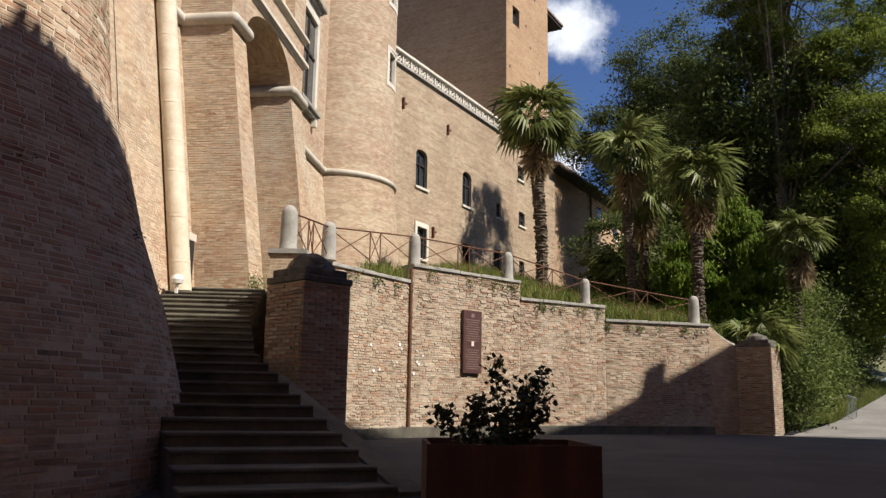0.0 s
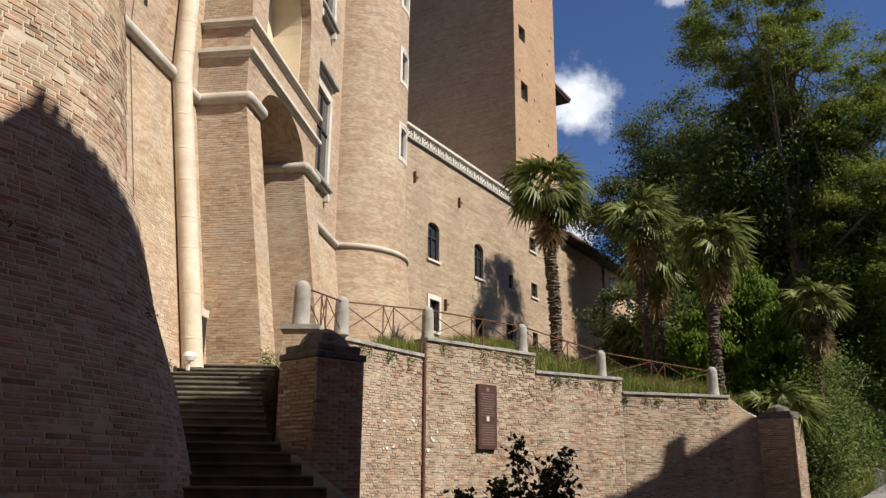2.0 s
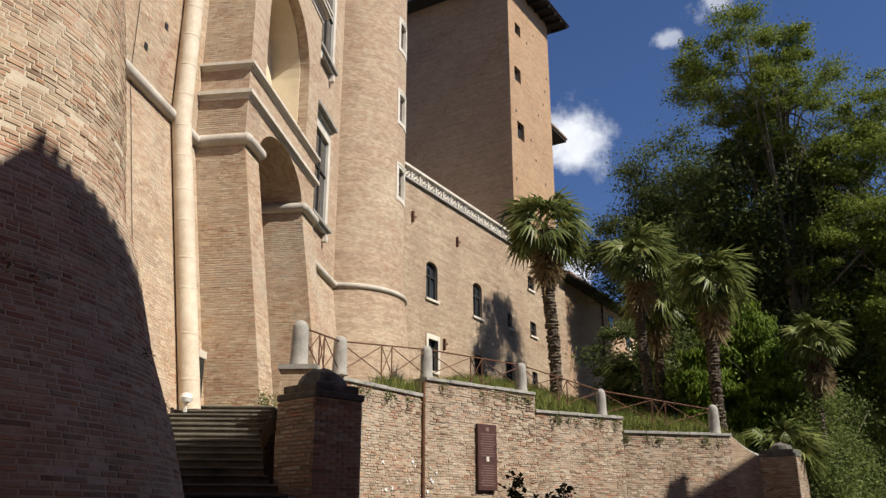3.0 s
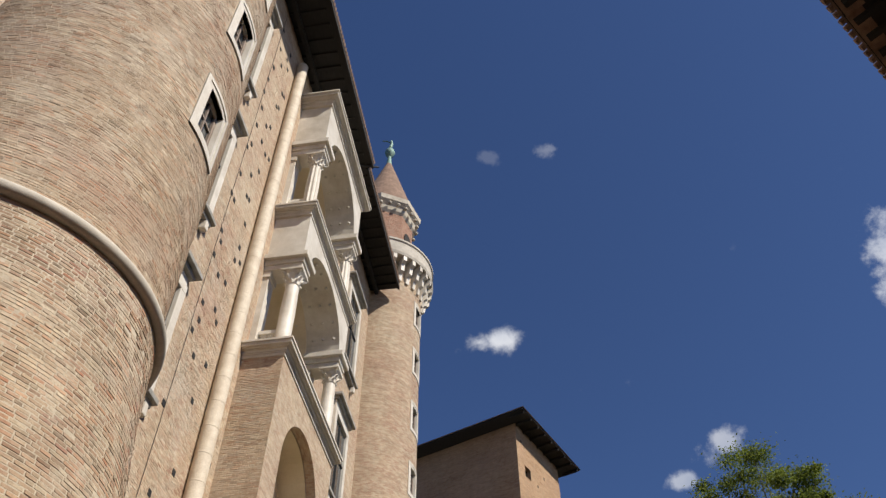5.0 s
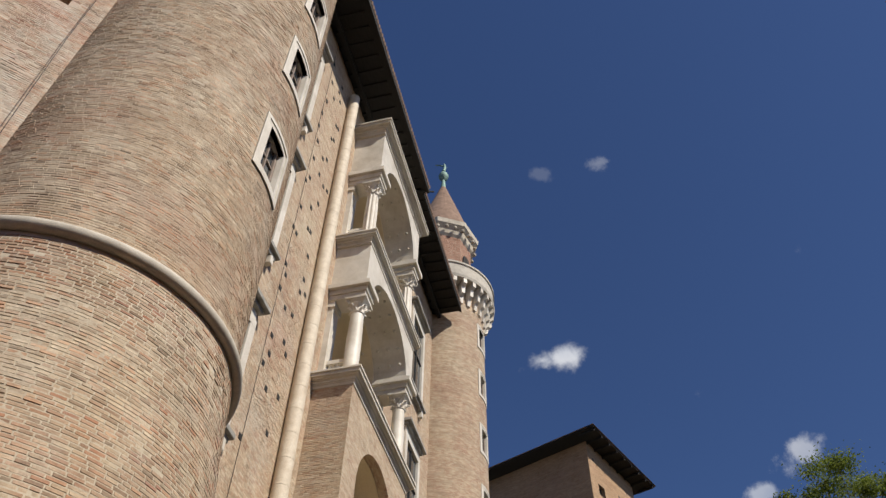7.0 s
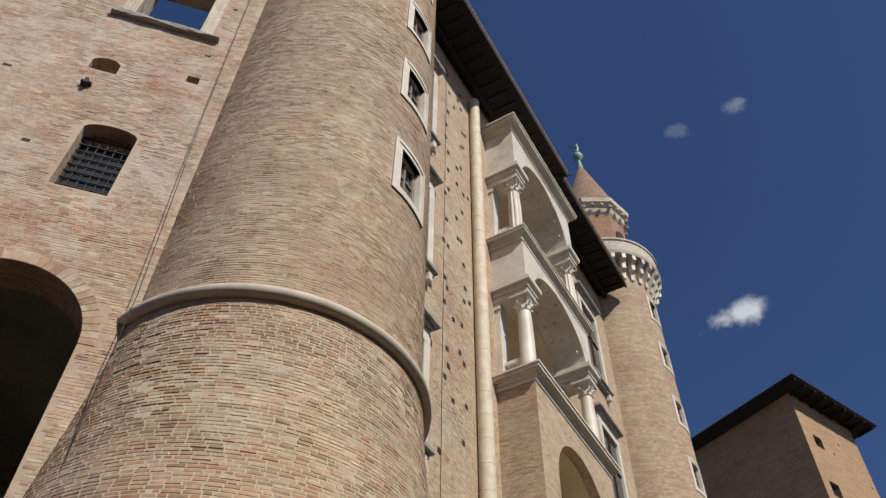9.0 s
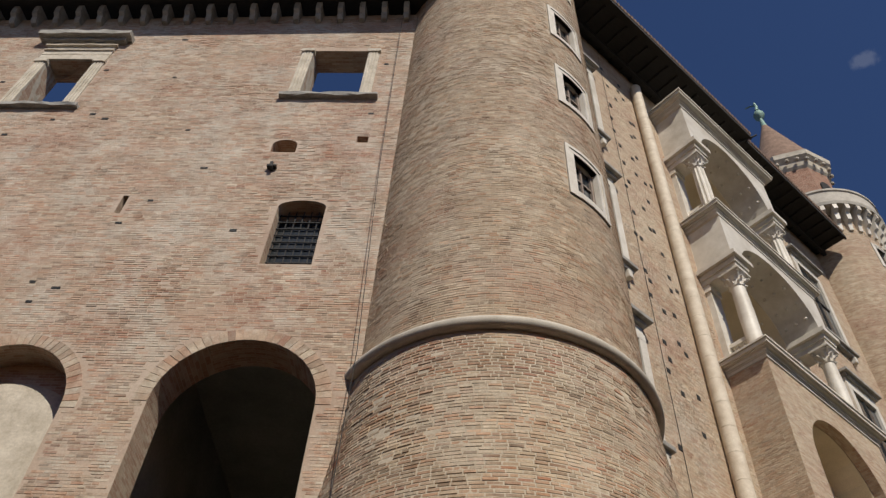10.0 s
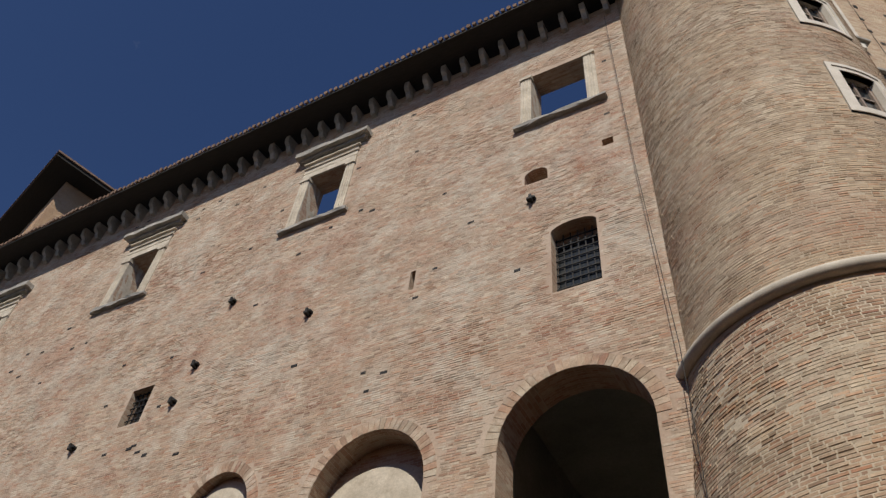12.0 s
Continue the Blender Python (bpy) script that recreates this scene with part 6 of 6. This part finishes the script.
tree("painted_shade_tree", (20.0, 50.0, 6.0), 10.0, 0.35, [(16.0, 49.0, 12.0, 4.0, 3.0, 5.5), (20.5, 50.0, 13.0, 5.0, 3.5, 7.0), (26.0, 49.0, 13.0, 6.0, 4.0, 8.0), (14.6, 47.0, 9.8, 3.0, 3.0, 3.5)], 500, 180, 0.3, M_LEAF_DARK, "trees filling the bank, shade painted into their dark leaves", 14, 0.75, limbs=30)
tree("cypress_bush", (11.2, 35.2, 5.5), 3.5, 0.14, [(11.2, 34.8, 6.8, 1.25, 1.1, 2.2), (11.4, 34.8, 8.8, 0.8, 0.75, 2.3), (12.7, 34.3, 6.4, 1.2, 1.1, 2.2), (12.8, 34.3, 8.3, 0.75, 0.7, 2.2), (10.3, 34.6, 6.4, 0.9, 0.9, 1.9), (13.7, 34.0, 5.9, 0.8, 0.8, 1.6)], 300, 120, 0.24, M_LEAF_CYPRESS, "bright green upright conifer bush", 15, 0.2, "bush", shell=0.4, limbs=10, up=1.6, slim=0.3)
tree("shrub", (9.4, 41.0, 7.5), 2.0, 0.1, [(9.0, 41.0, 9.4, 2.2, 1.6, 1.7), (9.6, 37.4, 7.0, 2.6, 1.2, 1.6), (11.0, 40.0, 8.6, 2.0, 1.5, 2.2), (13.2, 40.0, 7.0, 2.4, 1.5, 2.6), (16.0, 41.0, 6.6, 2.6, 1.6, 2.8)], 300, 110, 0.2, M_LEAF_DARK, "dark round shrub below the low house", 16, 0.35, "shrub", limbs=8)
tree("hedge", (14.6, 33.6, 1.0), 1.6, 0.1, [(13.8, 31.6, 2.7, 1.0, 1.0, 1.9), (14.3, 33.6, 3.6, 1.7, 1.6, 3.0), (16.0, 37.0, 4.2, 2.2, 2.0, 3.5), (18.3, 40.9, 4.6, 2.4, 2.2, 3.6), (21.6, 45.4, 5.4, 2.8, 2.4, 4.0)], 560, 150, 0.16, M_LEAF_HEDGE, "loose green hedge along the climbing lane", 17, 0.4, "hedge", shell=0.5, limbs=14)
tree("wall_shrub", (12.9, 31.3, 1.2), 1.2, 0.06, [(12.75, 31.2, 2.0, 0.75, 0.6, 1.3), (13.4, 31.0, 1.5, 0.7, 0.6, 0.9)], 60, 60, 0.13, M_LEAF_DARK, "dark ivy shrub beside the gate pillar", 18, 0.22, "shrub", limbs=5)

# shrub in the planter
rng = random.Random(21)
nrg = np.random.default_rng(21)
shrub = thing("planter_shrub", Matrix.Translation((0.55, 6.1, 1.05)), "dark small-leaved shrub growing in the planter", "shrub")
bm = bmesh.new()
tips = []
for bx, h, lean in ((-0.34, 0.34, -0.14), (-0.28, 0.3, 0.05), (-0.1, 0.42, -0.1), (-0.05, 0.72, -0.03), (0.05, 0.45, 0.1), (0.12, 0.55, 0.05), (0.22, 0.64, 0.07), (0.18, 0.4, 0.12), (0.02, 0.3, -0.05)):
    by = rng.uniform(-0.15, 0.15)
    pts = [(bx * 0.5, by * 0.5, -0.03), (bx * 0.8, by, h * 0.4), (bx + lean * 0.6, by, h * 0.75), (bx + lean, by * 1.2, h)]
    tube(bm, pts, 0.008, 5, 0.4)
    for q in range(26):
        k = 0.25 + 0.75 * q / 25
        j = min(2, int(k * 3))
        tips.append(Vector(pts[j]).lerp(Vector(pts[j + 1]), k * 3 - j))
part("stems", bm, M_BARK, shrub, kind="stuff")
o = new("leaves", leaf_mesh("leaves", [tuple(p) for p in tips], [(0.045, 0.045, 0.035)] * len(tips), 7, 0.05, M_SHRUB, nrg, slim=0.7))
o.parent = shrub
o["kind"] = "stuff"

# grass on the bank, weeds on wall tops
def blades(name, spots, height, width, material, label, seed):
    g = np.random.default_rng(seed)
    n = len(spots)
    c = np.array(spots, float)
    a = g.random(n) * 2 * np.pi
    h = height * (0.4 + 0.9 * g.random(n))
    s = np.stack([np.cos(a), np.sin(a), np.zeros(n)], 1) * width
    ln = np.stack([g.normal(0, 0.3, n), g.normal(0, 0.3, n), np.ones(n)], 1) * h[:, None]
    v = np.stack([c - s, c + s, c + ln * 0.55 + s * 0.7, c + ln, c + ln * 0.55 - s * 0.7], 1).reshape(-1, 3)
    me = bpy.data.meshes.new(name)
    me.from_pydata(v.tolist(), [], np.arange(n * 5).reshape(-1, 5).tolist())
    me.materials.append(material)
    return tagged(new(name, me), label, "grass", kind="stuff")


rng = random.Random(31)
spots = []
while len(spots) < 26000:
    i = rng.randrange(18, len(SLOPE_EDGE) - 18)
    ex, ey, ez = SLOPE_EDGE[i]
    w = rng.random() ** 1.5 * 13 + 0.25
    x = ex - 0.05 * w + rng.uniform(-0.5, 0.5)
    spots.append((x, ey + w, ez + rise(w, i / 4) - 0.05))
blades("grass", spots, 0.5, 0.013, M_GRASS, "uneven green and straw-coloured grass on the bank", 32)
weeds = []
for (x0, y0, zt), (x1, y1, _) in list(zip(RET, RET[1:]))[:4]:
    for _ in range(9):
        q = rng.random()
        px, py = x0 + (x1 - x0) * q, y0 + (y1 - y0) * q
        for _ in range(12):
            weeds.append((px + rng.uniform(-0.12, 0.12), py - 0.07 + rng.uniform(-0.04, 0.04), zt - 0.12 - rng.random() * 0.25))
o = new("wall_weeds", leaf_mesh("wall_weeds", weeds, [(0.05, 0.03, 0.06)] * len(weeds), 4, 0.06, M_LEAF_HEDGE, nrg))
tagged(o, "small green weeds rooted in the wall joints", "weeds", kind="stuff")
tufts = []
for _ in range(6):
    an, z = radians(rng.uniform(-60, 30)), rng.uniform(2.0, 6.0)
    r = t1_radius(z) + 0.02
    for _ in range(14):
        tufts.append((T1[0] + r * math.cos(an) + rng.uniform(-0.08, 0.08), T1[1] + r * math.sin(an) + rng.uniform(-0.08, 0.08), z + rng.uniform(-0.1, 0.06)))
foot = [(-4.45 + rng.uniform(-0.2, 0.15), 20.1 + rng.uniform(-0.15, 0.2), 4.08 + rng.random() * 0.35) for _ in range(60)]
o = new("landing_weeds", leaf_mesh("landing_weeds", foot, [(0.06, 0.05, 0.06)] * len(foot), 6, 0.06, M_LEAF_HEDGE, nrg))
tagged(o, "green weeds growing at the foot of the pier", "weeds", kind="stuff")
o = new("tower_weeds", leaf_mesh("tower_weeds", tufts, [(0.05, 0.05, 0.06)] * len(tufts), 3, 0.05, M_LEAF_DARK, nrg))
tagged(o, "small dark weeds rooted in the tower base", "weeds", kind="stuff")

# pale lane climbing beside the hedge
bm = bmesh.new()
LANE = [(12.5, 29.5, 32.0, 26.5, 0.462), (16.4, 34.4, 35.0, 32.0, 0.85), (22.6, 42.0, 40.0, 38.0, 2.1), (40.0, 64.0, 56.0, 58.0, 5.0), (70.0, 110.0, 86.0, 104.0, 9.0)]
for (ax, ay, bx, by, za), (cx, cy, dx, dy, zb) in zip(LANE, LANE[1:]):
    ring = [[bm.verts.new((x, y, z)) for x, y, z in ((ax, ay, q + za), (bx, by, q + za), (dx, dy, q + zb), (cx, cy, q + zb))] for q in (-0.5, 0.0)]
    bm.faces.new(ring[1])
    for k in range(4):
        bm.faces.new((ring[0][k], ring[0][(k + 1) % 4], ring[1][(k + 1) % 4], ring[1][k]))
solid("road_lane", bm, M_ROAD, "pale worn paving of the climbing lane", "road", kind="structure")
rng = random.Random(35)
spots = []
for _ in range(7000):
    q, w = rng.random(), rng.random() ** 1.3
    x0, y0, z0 = (16.0, 34.0, 0.8) if rng.random() < 0.4 else (19.5, 38.3, 1.45)
    x1, y1, z1 = (19.5, 38.3, 1.45) if x0 < 17 else (25.5, 45.7, 2.7)
    spots.append((x0 + (x1 - x0) * q - 1.1 * w, y0 + (y1 - y0) * q + 0.9 * w, z0 + (z1 - z0) * q + 0.25 * w - 0.05))
blades("verge_grass", spots, 0.35, 0.012, M_GRASS, "green grass verge along the lane", 36)
barrier = thing("crowd_barrier", pose(17.5, 35.2, 0.98, 0, 8, 40), "small grey steel barrier leaning at the lane side", "barrier")
part("frame", tube(bmesh.new(), [(-0.45, 0, 0.08), (-0.45, 0, 0.95), (0.45, 0, 0.95), (0.45, 0, 0.08), (-0.45, 0, 0.08)], 0.022, 8), M_STEEL, barrier)
for k in range(6):
    part("bar", tube(bmesh.new(), [(-0.32 + k * 0.13, 0, 0.08), (-0.32 + k * 0.13, 0, 0.95)], 0.01, 6), M_STEEL, barrier)
for x in (-0.4, 0.4):
    part("foot", tube(bmesh.new(), [(x, -0.28, -0.02), (x, 0, 0.09), (x, 0.28, -0.02)], 0.02, 6), M_STEEL, barrier)

# bricks of the stair pier and the gate pillar, one by one
def pier_bricks(p, w, d, z0, z1, material, seed, side):
    rng = random.Random(seed)
    kinds = []
    for L in (0.25, 0.12):
        b = boxes((-L / 2 + 0.005, L / 2 - 0.005, -0.018, 0.05, 0.005, 0.057))
        kinds.append((L, mesh_of("brick", b, material)))
    for face, span, off in ((0, w, d / 2), (side, d, w / 2)):
        z, row = z0, 0
        while z < z1 - 0.05:
            u = -span / 2
            while u < span / 2 - 0.06:
                L, me = kinds[1] if (u == -span / 2 and row % 2) or span / 2 - u < 0.24 else kinds[0]
                o = new("brick", me)
                o.parent = p
                o.matrix_local = pose(0, 0, 0, 0, 0, face) @ Matrix.Translation((u + L / 2, -off + 0.016 + rng.uniform(-0.006, 0.004), z)) @ pose(0, 0, 0, 0, 0, rng.uniform(-1, 1))
                u += L
            z += 0.066
            row += 1


pier_bricks(cap_pier, 1.04, 1.04, 1.2, 3.4, M_BRICKS_LOW, 51, 270)
pier_bricks(pillar, 1.2, 1.2, 0.5, 3.55, M_BRICKS_LOW, 52, 90)
